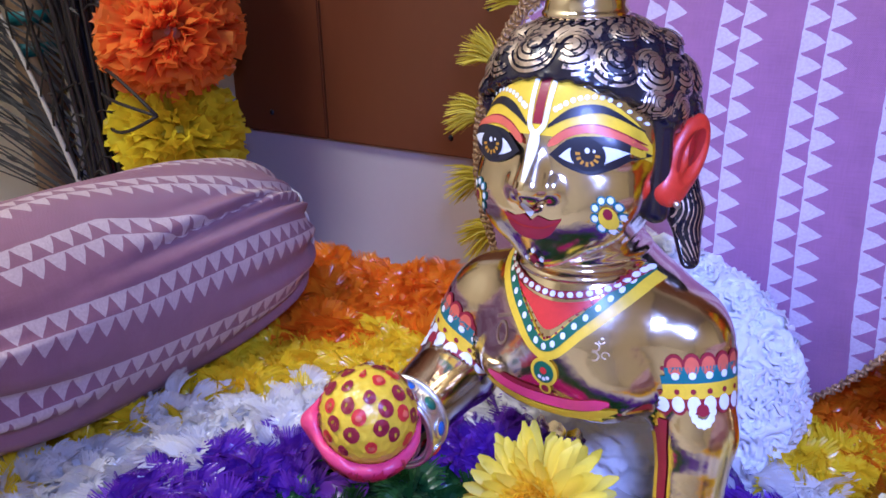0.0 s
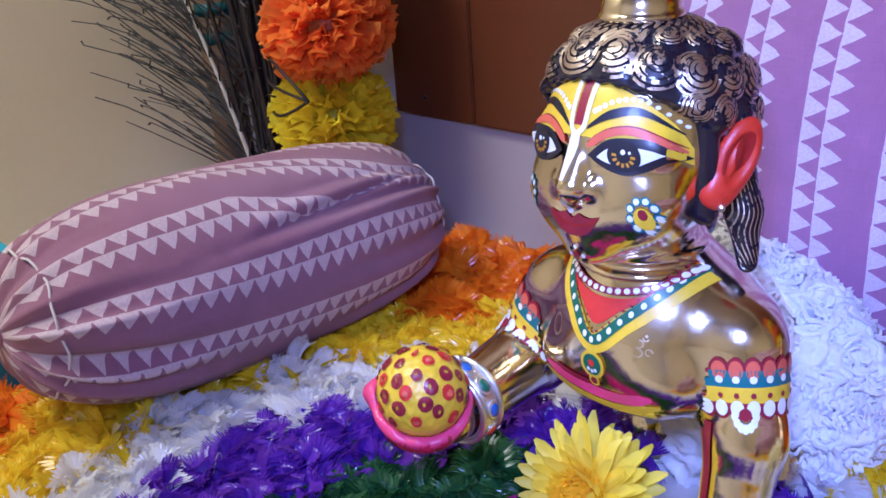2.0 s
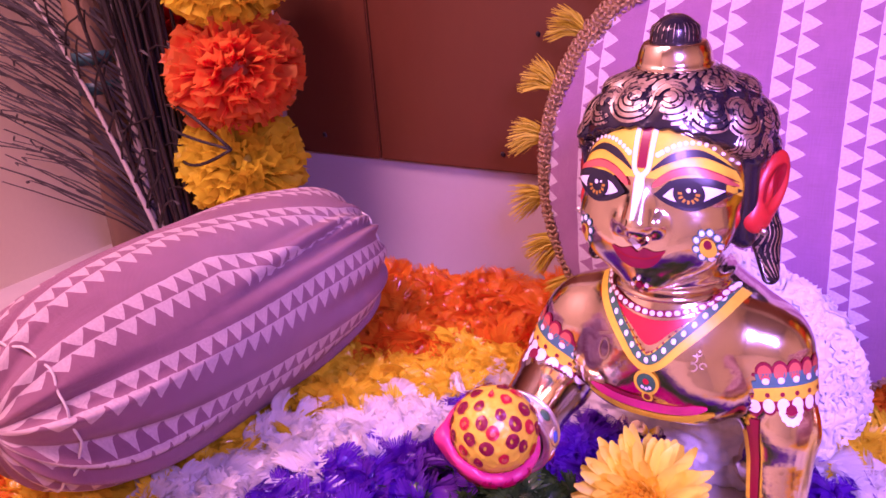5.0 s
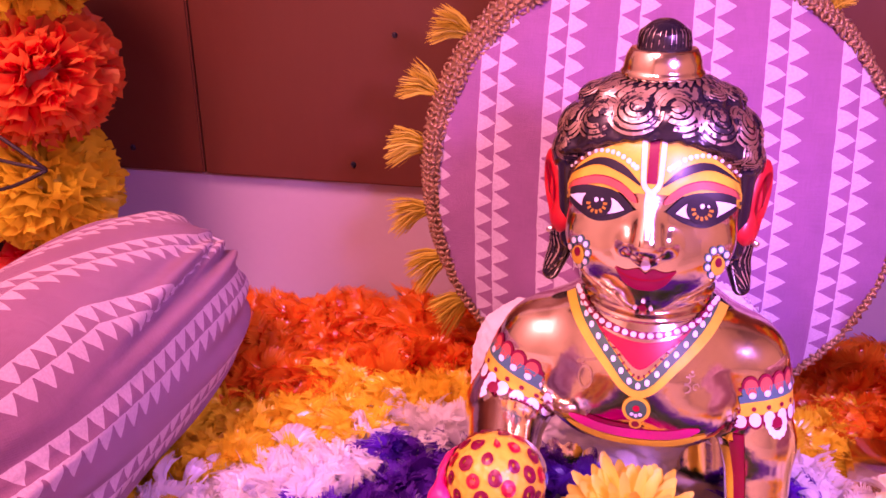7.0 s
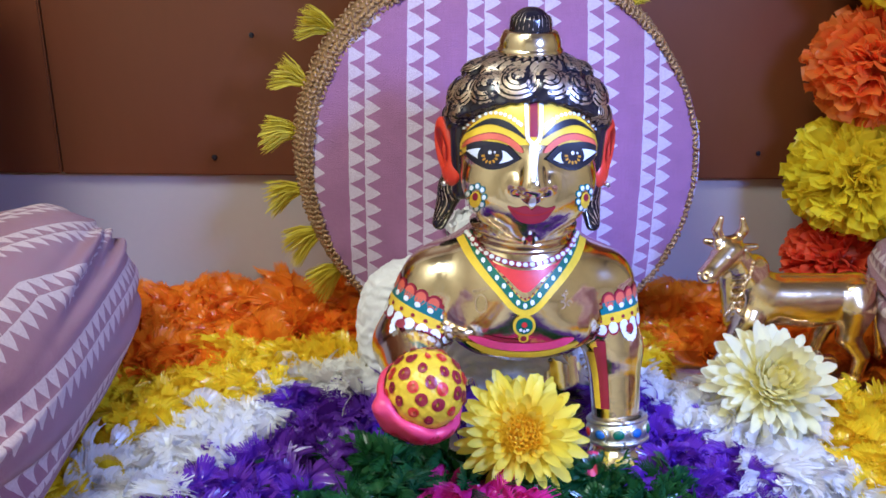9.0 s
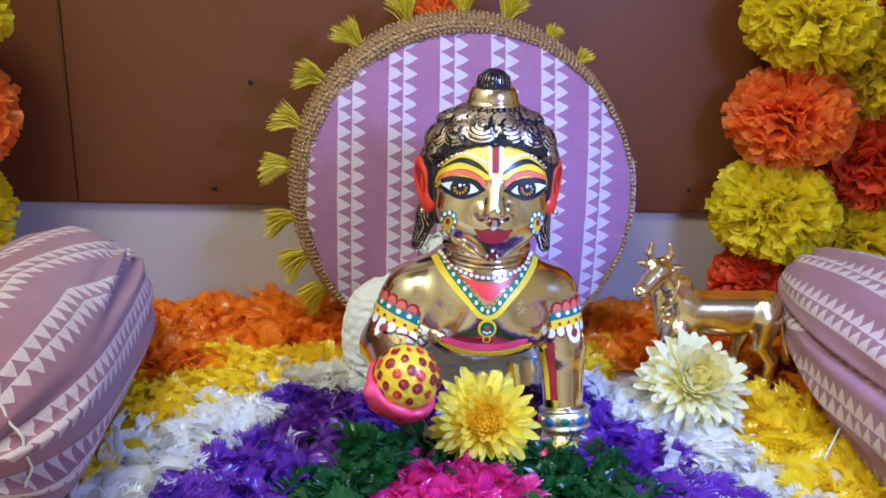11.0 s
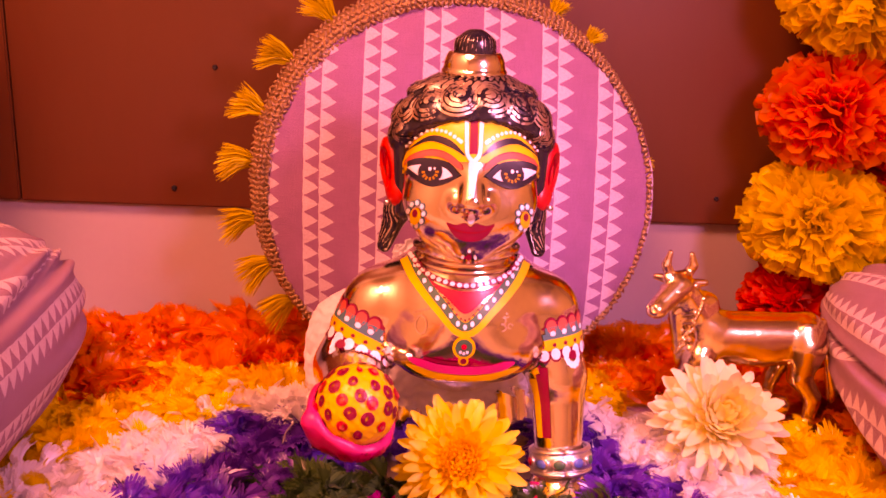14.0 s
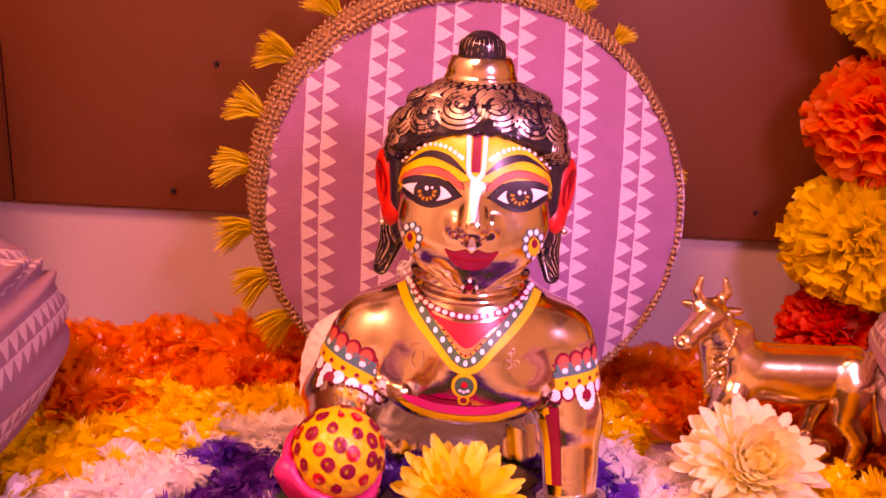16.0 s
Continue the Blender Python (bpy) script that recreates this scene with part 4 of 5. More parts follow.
    v, f = sdf_surface(band, (-0.020, 0.026, 0.251), (0.020, 0.068, 0.268), 0.0009)
    sk.add(v, f, BRASS)
    for s in (-1, 1):
        lo, hi = sorted((0.030 * s, 0.059 * s))
        v, f = sdf_surface(ear(s), (lo, 0.024, 0.172), (hi, 0.074, 0.228), 0.0010)
        sk.add(v, f, EAR)
        v, f = tube([(0.0430 * s, 0.0405, 0.1845), (0.0448 * s, 0.0381, 0.1842)], 0.0014, 10)
        sk.add(v, f, SILVER)
    sk.freeze()
    sk.only((EAR,))
    for s in (-1, 1):
        nrm, across = Vector((0.88 * s, -0.47, 0)), Vector((0.47 * s, 0.88, 0))
        lean = Vector((across.x * 0.41, across.y * 0.41, 0.91))
        flat = Vector((across.x * 0.91, across.y * 0.91, -0.41))

        def in_ear(u, v):
            return Vector((0.0426 * s, 0.0480, 0.2005)) + nrm * 0.03 + flat * u + lean * v, -nrm
        sk.disc(in_ear, (0.0012, 0.0055), 0.0038, 0.0080, INNER, 0, 18)
        sk.strip(in_ear, [(-0.004, -0.006), (-0.0055, 0.003), (-0.002, 0.012)], 0.0014, INNER, 1, 14)
    sk.only((BRASS,))

    # face paint
    top = [(-0.0385, 0.0490), (-0.033, 0.0570), (-0.018, 0.0648), (0, 0.0675), (0.018, 0.0648), (0.033, 0.0570), (0.0385, 0.0490)]
    low = [(-0.0385, 0.0430), (-0.030, 0.0455), (-0.018, 0.0460), (0, 0.0460), (0.018, 0.0460), (0.030, 0.0455), (0.0385, 0.0430)]
    sk.between(face, top, low, YELLOW, 0, 64, 18)
    for s in (-1, 1):
        brow_top = [(0.0046 * s, 0.0500), (0.013 * s, 0.0574), (0.024 * s, 0.0598), (0.0365 * s, 0.0538)]
        brow_low = [(0.0046 * s, 0.0488), (0.013 * s, 0.0536), (0.024 * s, 0.0570), (0.0365 * s, 0.0533)]
        sk.between(face, brow_top, brow_low, BLACK, 1, 30, 6)
        lid = [(0.0056 * s, 0.0424), (0.014 * s, 0.0486), (0.024 * s, 0.0507), (0.0375 * s, 0.0472)]
        sk.strip(face, [(x, y + 0.0016) for x, y in lid], 0.0010, MAROON, 1, 30)
        sk.strip(face, lid, 0.0030, CORAL, 2, 30)
        etop = [(0.0065 * s, 0.0394), (0.014 * s, 0.0462), (0.023 * s, 0.0482), (0.031 * s, 0.0482), (0.0385 * s, 0.0456)]
        elow = [(0.0065 * s, 0.0394), (0.014 * s, 0.0355), (0.023 * s, 0.0342), (0.031 * s, 0.0382), (0.0385 * s, 0.0456)]
        sk.between(face, etop, elow, BLACK, 3, 30, 8)
        wt = [(0.0105 * s, 0.0393), (0.015 * s, 0.0432), (0.023 * s, 0.0448), (0.030 * s, 0.0450), (0.0350 * s, 0.0443)]
        wl = [(0.0105 * s, 0.0393), (0.015 * s, 0.0378), (0.023 * s, 0.0370), (0.030 * s, 0.0408), (0.0350 * s, 0.0443)]
        sk.between(face, wt, wl, WHITE, 4, 30, 8)
        c = (0.0218 * s - 0.0006, 0.0414)
        sk.disc(face, c, 0.0066, 0.0057, BLACK, 5, 24)
        for k in range(12):
            a = 6.2832 * k / 12
            p, q = (c[0] + 0.0028 * math.cos(a), c[1] + 0.0026 * math.sin(a)), (c[0] + 0.0046 * math.cos(a), c[1] + 0.0042 * math.sin(a))
            if math.sin(a) < 0.35:
                sk.strip(face, [p, q], 0.0010, AMBER, 6, 3, False)
        # Two white dots painted on the iris as glints.
        sk.disc(face, (c[0] - 0.0002, c[1] + 0.0015), 0.0010, 0.0010, WHITE, 7, 8)
        sk.disc(face, (c[0] + 0.0024, c[1] + 0.0016), 0.0006, 0.0006, WHITE, 7, 8)
        for k in range(13):
            x, y = along([(0.0068 * s, 0.0562), (0.015 * s, 0.0613), (0.025 * s, 0.0624), (0.0365 * s, 0.0566)], k / 12)
            sk.disc(face, (x, y), 0.00118 - 0.00004 * k, 0.00118 - 0.00004 * k, WHITE, 1, 8)
        cx, cy = 0.0300 * s, 0.0205
        for k in range(9):
            a = 6.2832 * k / 9
            sk.disc(face, (cx + 0.0044 * math.cos(a), cy + 0.0056 * math.sin(a)), 0.0017, 0.0019, TEAL, 0, 8)
            sk.disc(face, (cx + 0.0044 * math.cos(a), cy + 0.0056 * math.sin(a)), 0.0011, 0.0013, WHITE, 1, 8)
        sk.disc(face, (cx, cy - 0.001), 0.0030, 0.0040, YELLOW, 2, 12)
        sk.disc(face, (cx, cy + 0.0005), 0.0015, 0.0020, MAROON, 3, 10)
        sk.disc(face, (0.0040 * s, 0.0262), 0.0012, 0.0017, BRASS, 1, 8)
    sk.strip(face, [(0, 0.0675), (0, 0.0500)], 0.0042, MAROON, 1, 14, False)
    for s in (-1, 1):
        sk.strip(face, [(0.0040 * s, 0.0672), (0.0038 * s, 0.060), (0.0032 * s, 0.0500), (0, 0.0462)], 0.0021, WHITE, 2, 16, False)
    sk.between(face, [(-0.0020, 0.047), (-0.0023, 0.042), (-0.0015, 0.034), (-0.0008, 0.0275)], [(0.0020, 0.047), (0.0023, 0.042), (0.0015, 0.034), (0.0008, 0.0275)], WHITE, 2, 14, 4)
    ltop = [(-0.0150, 0.0162), (-0.0095, 0.0150), (-0.0035, 0.0160), (0, 0.0142), (0.0035, 0.0160), (0.0095, 0.0150), (0.0150, 0.0162)]
    llow = [(-0.0150, 0.0157), (-0.0105, 0.0104), (-0.0055, 0.0078), (0, 0.0072), (0.0055, 0.0078), (0.0105, 0.0104), (0.0150, 0.0157)]
    ltop, llow = [(0.87 * x, y) for x, y in ltop], [(0.87 * x, y) for x, y in llow]
    sk.between(face, ltop, llow, MAROON, 1, 30, 8)
    sk.strip(face, [(-0.0125, 0.0150), (-0.006, 0.0122), (0, 0.0116), (0.006, 0.0122), (0.0125, 0.0150)], 0.0007, INNER, 2, 20)
    sk.disc(face, (0, 0.0182), 0.0019, 0.0024, WHITE, 3, 10)
    for k in range(8):
        a = 6.2832 * k / 8
        sk.disc(face, (0.0034 * math.cos(a), -0.0005 + 0.0030 * math.sin(a)), 0.0009, 0.0009, BLACK if k % 2 else WHITE, 1, 8)
    sk.disc(face, (0, -0.0005), 0.0016, 0.0015, MAROON, 2, 8)

    # necklace and collar
    vl = [(-0.0330, -0.0010), (-0.026, -0.0135), (-0.0135, -0.0285), (0, -0.0405), (0.0135, -0.0285), (0.026, -0.0135), (0.0330, -0.0010)]
    hi = [(-0.026, -0.0060), (-0.0165, -0.0160), (0, -0.0200), (0.0165, -0.0160), (0.026, -0.0060)]
    mid = [(-0.0265, -0.0060), (-0.0190, -0.0160), (-0.010, -0.0240), (0, -0.0320), (0.010, -0.0240), (0.0190, -0.0160), (0.0265, -0.0060)]
    sk.between(front, hi, mid, RED, 0, 40, 8)
    sk.strip(front, vl, 0.0085, YELLOW, 1, 60, False)
    sk.strip(front, [(x * 0.93, y + 0.0016) for x, y in vl], 0.0044, GREEN, 2, 60, False)
    for k in range(1, 20):
        x, y = along([(x * 0.93, y + 0.0016) for x, y in vl], k / 20)
        sk.disc(front, (x, y), 0.00115, 0.0015, WHITE, 3, 8)
    for k in range(1, 30):
        x, y = along([(x * 0.86, y + 0.0050) for x, y in vl], k / 30)
        sk.disc(front, (x, y), 0.0006, 0.0006, MAROON, 4, 6)
    neck = [(-0.0305, 0.0000), (-0.019, -0.0120), (0, -0.0170), (0.019, -0.0120), (0.0305, 0.0000)]
    sk.strip(front, neck, 0.0032, MAROON, 4, 50, False)
    for k in range(23):
        x, y = along(neck, k / 22)
        sk.disc(front, (x, y), 0.0014, 0.0013, WHITE, 5, 8)
    sk.disc(front, (0, -0.0500), 0.0062, 0.0062, YELLOW, 2, 20)
    sk.disc(front, (0, -0.0500), 0.0047, 0.0047, GREEN, 3, 18)
    sk.disc(front, (0, -0.0493), 0.0016, 0.0016, RED, 4, 10)
    for a in (-0.9, -1.57, -2.24):
        sk.disc(front, (0.0030 * math.cos(a), -0.0498 + 0.0030 * math.sin(a)), 0.0009, 0.0009, WHITE, 4, 8)
    sk.disc(front, (0, -0.0572), 0.0029, 0.0026, YELLOW, 2, 12)
    sk.disc(front, (0, -0.0572), 0.0018, 0.0016, MAROON, 3, 10)

    # armlets
    for a, b, s in ((SH_R, EL_R, -1), (SH_L, EL_L, 1)):
        at = round_limb(a, b)
        sk.near = 0.0095 if s < 0 else 0.0128
        t0, t1, w0 = (-1.25, 2.0, 0.0) if s < 0 else (-2.0, 1.25, 0.0)
        def level(w):
            return [(t0 + (t1 - t0) * k / 12, w0 + w) for k in range(13)]
        sk.between(at, level(0.0075), level(0.0145), TEAL, 1, 40, 4)
        sk.between(at, level(0.0145), level(0.0210), YELLOW, 1, 40, 4)
        sk.between(at, level(0.0210), level(0.0225), MAROON, 1, 40, 2)
        n = 9
        for k in range(n):
            t = t0 + (t1 - t0) * (k + 0.5) / n
            sk.disc(at, (t, w0 + 0.0072), 0.205, 0.0052, MAROON, 0, 14)
            sk.disc(at, (t, w0 + 0.0074), 0.155, 0.0040, CORAL, 1, 14)
            sk.disc(at, (t, w0 + 0.0112), 0.085, 0.0016, WHITE, 3, 10)
            sk.disc(at, (t, w0 + 0.0178), 0.060, 0.0012, MAROON, 3, 8)
            sk.disc(at, (t, w0 + 0.0238), 0.200, 0.0042, MAROON, 0, 14)
            sk.disc(at, (t, w0 + 0.0232), 0.150, 0.0034, WHITE, 2, 14)
        ft = -0.55 * s
        for k in range(7):
            g = math.pi * (0.08 + 0.84 * k / 6)
            sk.disc(at, (ft + 0.24 * math.cos(g), w0 + 0.0245 + 0.0070 * math.sin(g)), 0.080, 0.0022, WHITE, 4, 8)
        sk.disc(at, (ft, w0 + 0.0255), 0.14, 0.0028, MAROON, 5, 10)
    # painted seams down the supporting arm
    at = round_limb(EL_L, HAND_L)
    sk.between(at, [(1.15, -0.006), (1.05, 0.034)], [(0.80, -0.006), (0.75, 0.034)], YELLOW, 1, 14, 3)
    sk.between(at, [(0.80, -0.006), (0.75, 0.034)], [(0.40, -0.006), (0.40, 0.034)], MAROON, 1, 14, 3)
    sk.near = 0.0
    # engraved marks on the chest
    sk.disc(front, (-0.0235, -0.0385), 0.0034, 0.0055, ENGRAVED, 0, 20, 0.78)
    for k in range(5):
        sk.disc(front, (-0.0272 + 0.0018 * k, -0.0318 + 0.0005 * k), 0.0008, 0.0009, ENGRAVED, 0, 8, 0.4)
    for cx, cy, r, g0, g1 in ((0.0205, -0.0350, 0.0019, -0.35, 0.30), (0.0205, -0.0388, 0.0021, -0.30, 0.35), (0.0246, -0.0378, 0.0016, 0.0, 0.8), (0.0225, -0.0322, 0.0013, 0.5, 1.0)):
        sk.disc(front, (cx, cy), r, r, ENGRAVED, 0, 16, 0.66, g0, g1)
    sk.disc(front, (0.0226, -0.0312), 0.0006, 0.0006, ENGRAVED, 0, 8)
    # yellow, pink and maroon strips along the waist
    sk.strip(front, [(-0.031, -0.0600), (-0.016, -0.0655), (0, -0.0672), (0.016, -0.0655), (0.031, -0.0600)], 0.0034, YELLOW, 1, 40)
    sk.strip(front, [(-0.030, -0.0570), (-0.015, -0.0615), (0, -0.0628), (0.015, -0.0615), (0.028, -0.0575)], 0.0046, PINK, 0, 40)
    sk.strip(front, [(-0.022, -0.0560), (-0.010, -0.0585), (0.004, -0.0592)], 0.0018, MAROON, 1, 20)

    # hair curls in relief
    at = crown((0, 0.052, 0.2180))
    sk.only((HAIR,))
    rng = random.Random(5)
    for az, el, r in CURLS:
        g0 = rng.uniform(0, 1) if abs(az) > 0.5 else (0.05 if az < 0 else 0.55)
        k = 1.02 * r / 0.0437
        ce = max(0.55, math.cos(el))
        for n, (q, w) in enumerate(((0.12, 0.20), (0.32, 0.13), (0.50, 0.14), (0.68, 0.13), (0.85, 0.10))):
            span = (1.0, 0.66, 0.78, 0.82, 0.72)[n] * rng.uniform(0.92, 1.06)
            g = g0 + 0.05 * n
            sk.disc(at, (az + k * 0.10 * math.cos(6.28 * g0) * (1 - n / 4), el + k * (0.04 - 0.02 * n)), k * (q + w / 2) / ce, k * (q + w / 2), GILT, 1, 26, (q - w / 2) / (q + w / 2), g, g + span)
    # combed fringe under the band
    for i in range(34):
        az = 6.2832 * (i + rng.uniform(-0.15, 0.15)) / 34
        sk.strip(at, [(az - 0.05, 0.80), (az, 0.88), (az + 0.10, 0.95)], 0.085, GILT, 1, 6)
        sk.strip(at, [(az - 0.04, 0.97), (az + 0.05, 1.04), (az + 0.20, 1.10)], 0.060, GILT, 1, 6)
    kn = crown((0, 0.047, 0.2640))
    for i in range(30):
        az = 6.2832 * (i + rng.uniform(-0.2, 0.2)) / 30
        sk.strip(kn, [(az, 0.20), (az + 0.03, 0.55), (az + 0.06, rng.uniform(0.75, 0.95))], 0.024, GILT, 1, 6)
    for s in (-1, 1):
        out = Vector((0.78 * s, -0.62, 0.0))
        across = Vector((0.62 * s, 0.78, 0.0))

        def on_lock(u, v):
            return Vector(((0.0420 if s < 0 else 0.0395) * s, 0.066, 0.165)) + across * u * 1.1 + Vector((0, 0, v)) + out * 0.05, -out
        for i in range(9):
            u = -0.0072 + 0.0017 * i
            sk.strip(on_lock, [(u * 0.8 - 0.002, 0.024), (u + 0.0008, 0.012), (u * 1.05 - 0.0004, 0.002), (u * 0.7 + 0.0022, -0.011)], 0.0005, GILT, 0, 14)
    sk.freeze()

    # sweetmeat: ringed dots all over
    fp = fruit_place(FRUIT)
    sk.only((YELLOW,))
    n = 74
    for i in range(n):
        z = 1 - 2 * (i + 0.5) / n
        if z < -0.35:
            continue
        sc = 1 / max(0.35, math.sqrt(1 - z * z))
        az, el = (i * 2.39996 + 0.4 + rng.uniform(-0.06, 0.06)) % 6.2832, math.asin(z) + rng.uniform(-0.04, 0.04)
        k = rng.uniform(0.85, 1.12)
        g = rng.uniform(0, 1)
        mat = MAROON if i % 3 else RED
        sk.disc(fp, (az, el), 0.150 * k * sc * rng.uniform(0.85, 1.1), 0.165 * k, mat, 1, 16, 0.40, g, g + 1.0)
        sk.disc(fp, (az + 0.05 * sc * math.cos(6.28 * g), el + 0.05 * math.sin(6.28 * g)), 0.118 * k * sc, 0.125 * k, mat, 2, 12, 0.45, g + 0.2, g + 0.8)
        if i % 3 == 0:
            sk.disc(fp, (az + 0.01, el - 0.02), 0.062 * sc, 0.058, CORAL, 3, 8)

    # crimson fingers folded under the palm
    sk.only((PINK,))
    for k in range(7):
        az = -1.9 + 0.55 * k
        sk.between(fp, [(az - 0.24, -1.30), (az - 0.22, -0.92), (az - 0.10, -0.66 - 0.05 * (k % 2))], [(az + 0.24, -1.30), (az + 0.22, -0.92), (az + 0.10, -0.66 - 0.05 * (k % 2))], CRIMSON, 1, 12, 6)
        for m in range(3):
            sk.disc(fp, (az + 0.05 * (m - 1), -1.02 + 0.13 * m), 0.045, 0.028, MAROON, 3, 8)
    sk.freeze()

    # bracelets
    for c, d, r in ((Vector((0.0590, 0.0300, 0.0385)), Vector((0.10, -0.30, -1)), 0.0160), (Vector((-0.0555, -0.0135, 0.0850)), Vector((0.1, -1, -0.05)), 0.0180)):
        d = d.normalized()
        a = d.cross(Vector((1, 0.1, 0.2))).normalized()
        b = d.cross(a)

        def ring(off, rr):
            return [c + d * off + (a * math.cos(t) + b * math.sin(t)) * rr for t in [6.2832 * i / 40 for i in range(41)]]
        rows = [ring(off, rr) for off, rr in ((-0.0060, r - 0.002), (-0.0060, r + 0.0006), (-0.002, r + 0.0014), (0.002, r + 0.0014), (0.0060, r + 0.0006), (0.0060, r - 0.002))]
        v = [q for w in rows for q in w]
        sk.add(v, [(m * 41 + i, m * 41 + i + 1, m * 41 + i + 42, m * 41 + i + 41) for m in range(5) for i in range(40)], SILVER)
        for off in (-0.0062, 0.0062):
            v, f = tube(ring(off, r + 0.0006), 0.0014, 7)
            sk.add(v, f, SILVER)
        for i in range(10):
            t = 6.2832 * (i + 0.3) / 10
            out = a * math.cos(t) + b * math.sin(t)
            side = d.cross(out)
            p = c + out * (r + 0.0014)
            bm = bmesh.new()
            bmesh.ops.create_uvsphere(bm, u_segments=12, v_segments=6, radius=1.0)
            for rad, mat, up in ((0.0042, SILVER, 0.0008), (0.0030, (GREEN, BLUE, RED, BLUE)[i % 4], 0.0016)):
                sk.add([p + side * q.co.x * rad * 1.25 + d * q.co.y * rad + out * q.co.z * up for q in bm.verts], [[q.index for q in g.verts] for g in bm.faces], mat)
            bm.free()
    # painted palm edge and nails of the supporting hand
    v, f = tube([(0.0445, 0.022, 0.026), (0.0430, 0.012, 0.016), (0.0455, 0.002, 0.008)], [0.0050, 0.0062, 0.0045], 10)
    sk.add(v, f, PINK)
    for k in range(3):
        x = 0.0580 + 0.0065 * k
        v, f = tube([(x, 0.0030, 0.0150), (x, -0.0025, 0.0135), (x + 0.0002, -0.0062, 0.0110)], [0.0022, 0.0026, 0.0012], 8)
        sk.add(v, f, RED)
    hp = round_limb((0.062, 0.030, 0.036), (0.064, 0.022, 0.006))
    for k in range(9):
        a = 6.2832 * k / 9
        sk.disc(hp, (0.15 + 0.24 * math.cos(a), 0.016 + 0.0042 * math.sin(a)), 0.10, 0.0022, YELLOW, 0, 8)
    sk.disc(hp, (0.15, 0.016), 0.10, 0.0018, MAROON, 1, 8)

    turn = Matrix.Translation((-0.0015, 0, 0))
    me = mesh_of("brass_statue", [turn @ p for p in sk.verts], sk.faces, sk.slots, sk.mats)
    return tagged(new("brass_statue", me), "polished brass crawling statue with painted ornaments, seated among flowers", "statue")


statue()


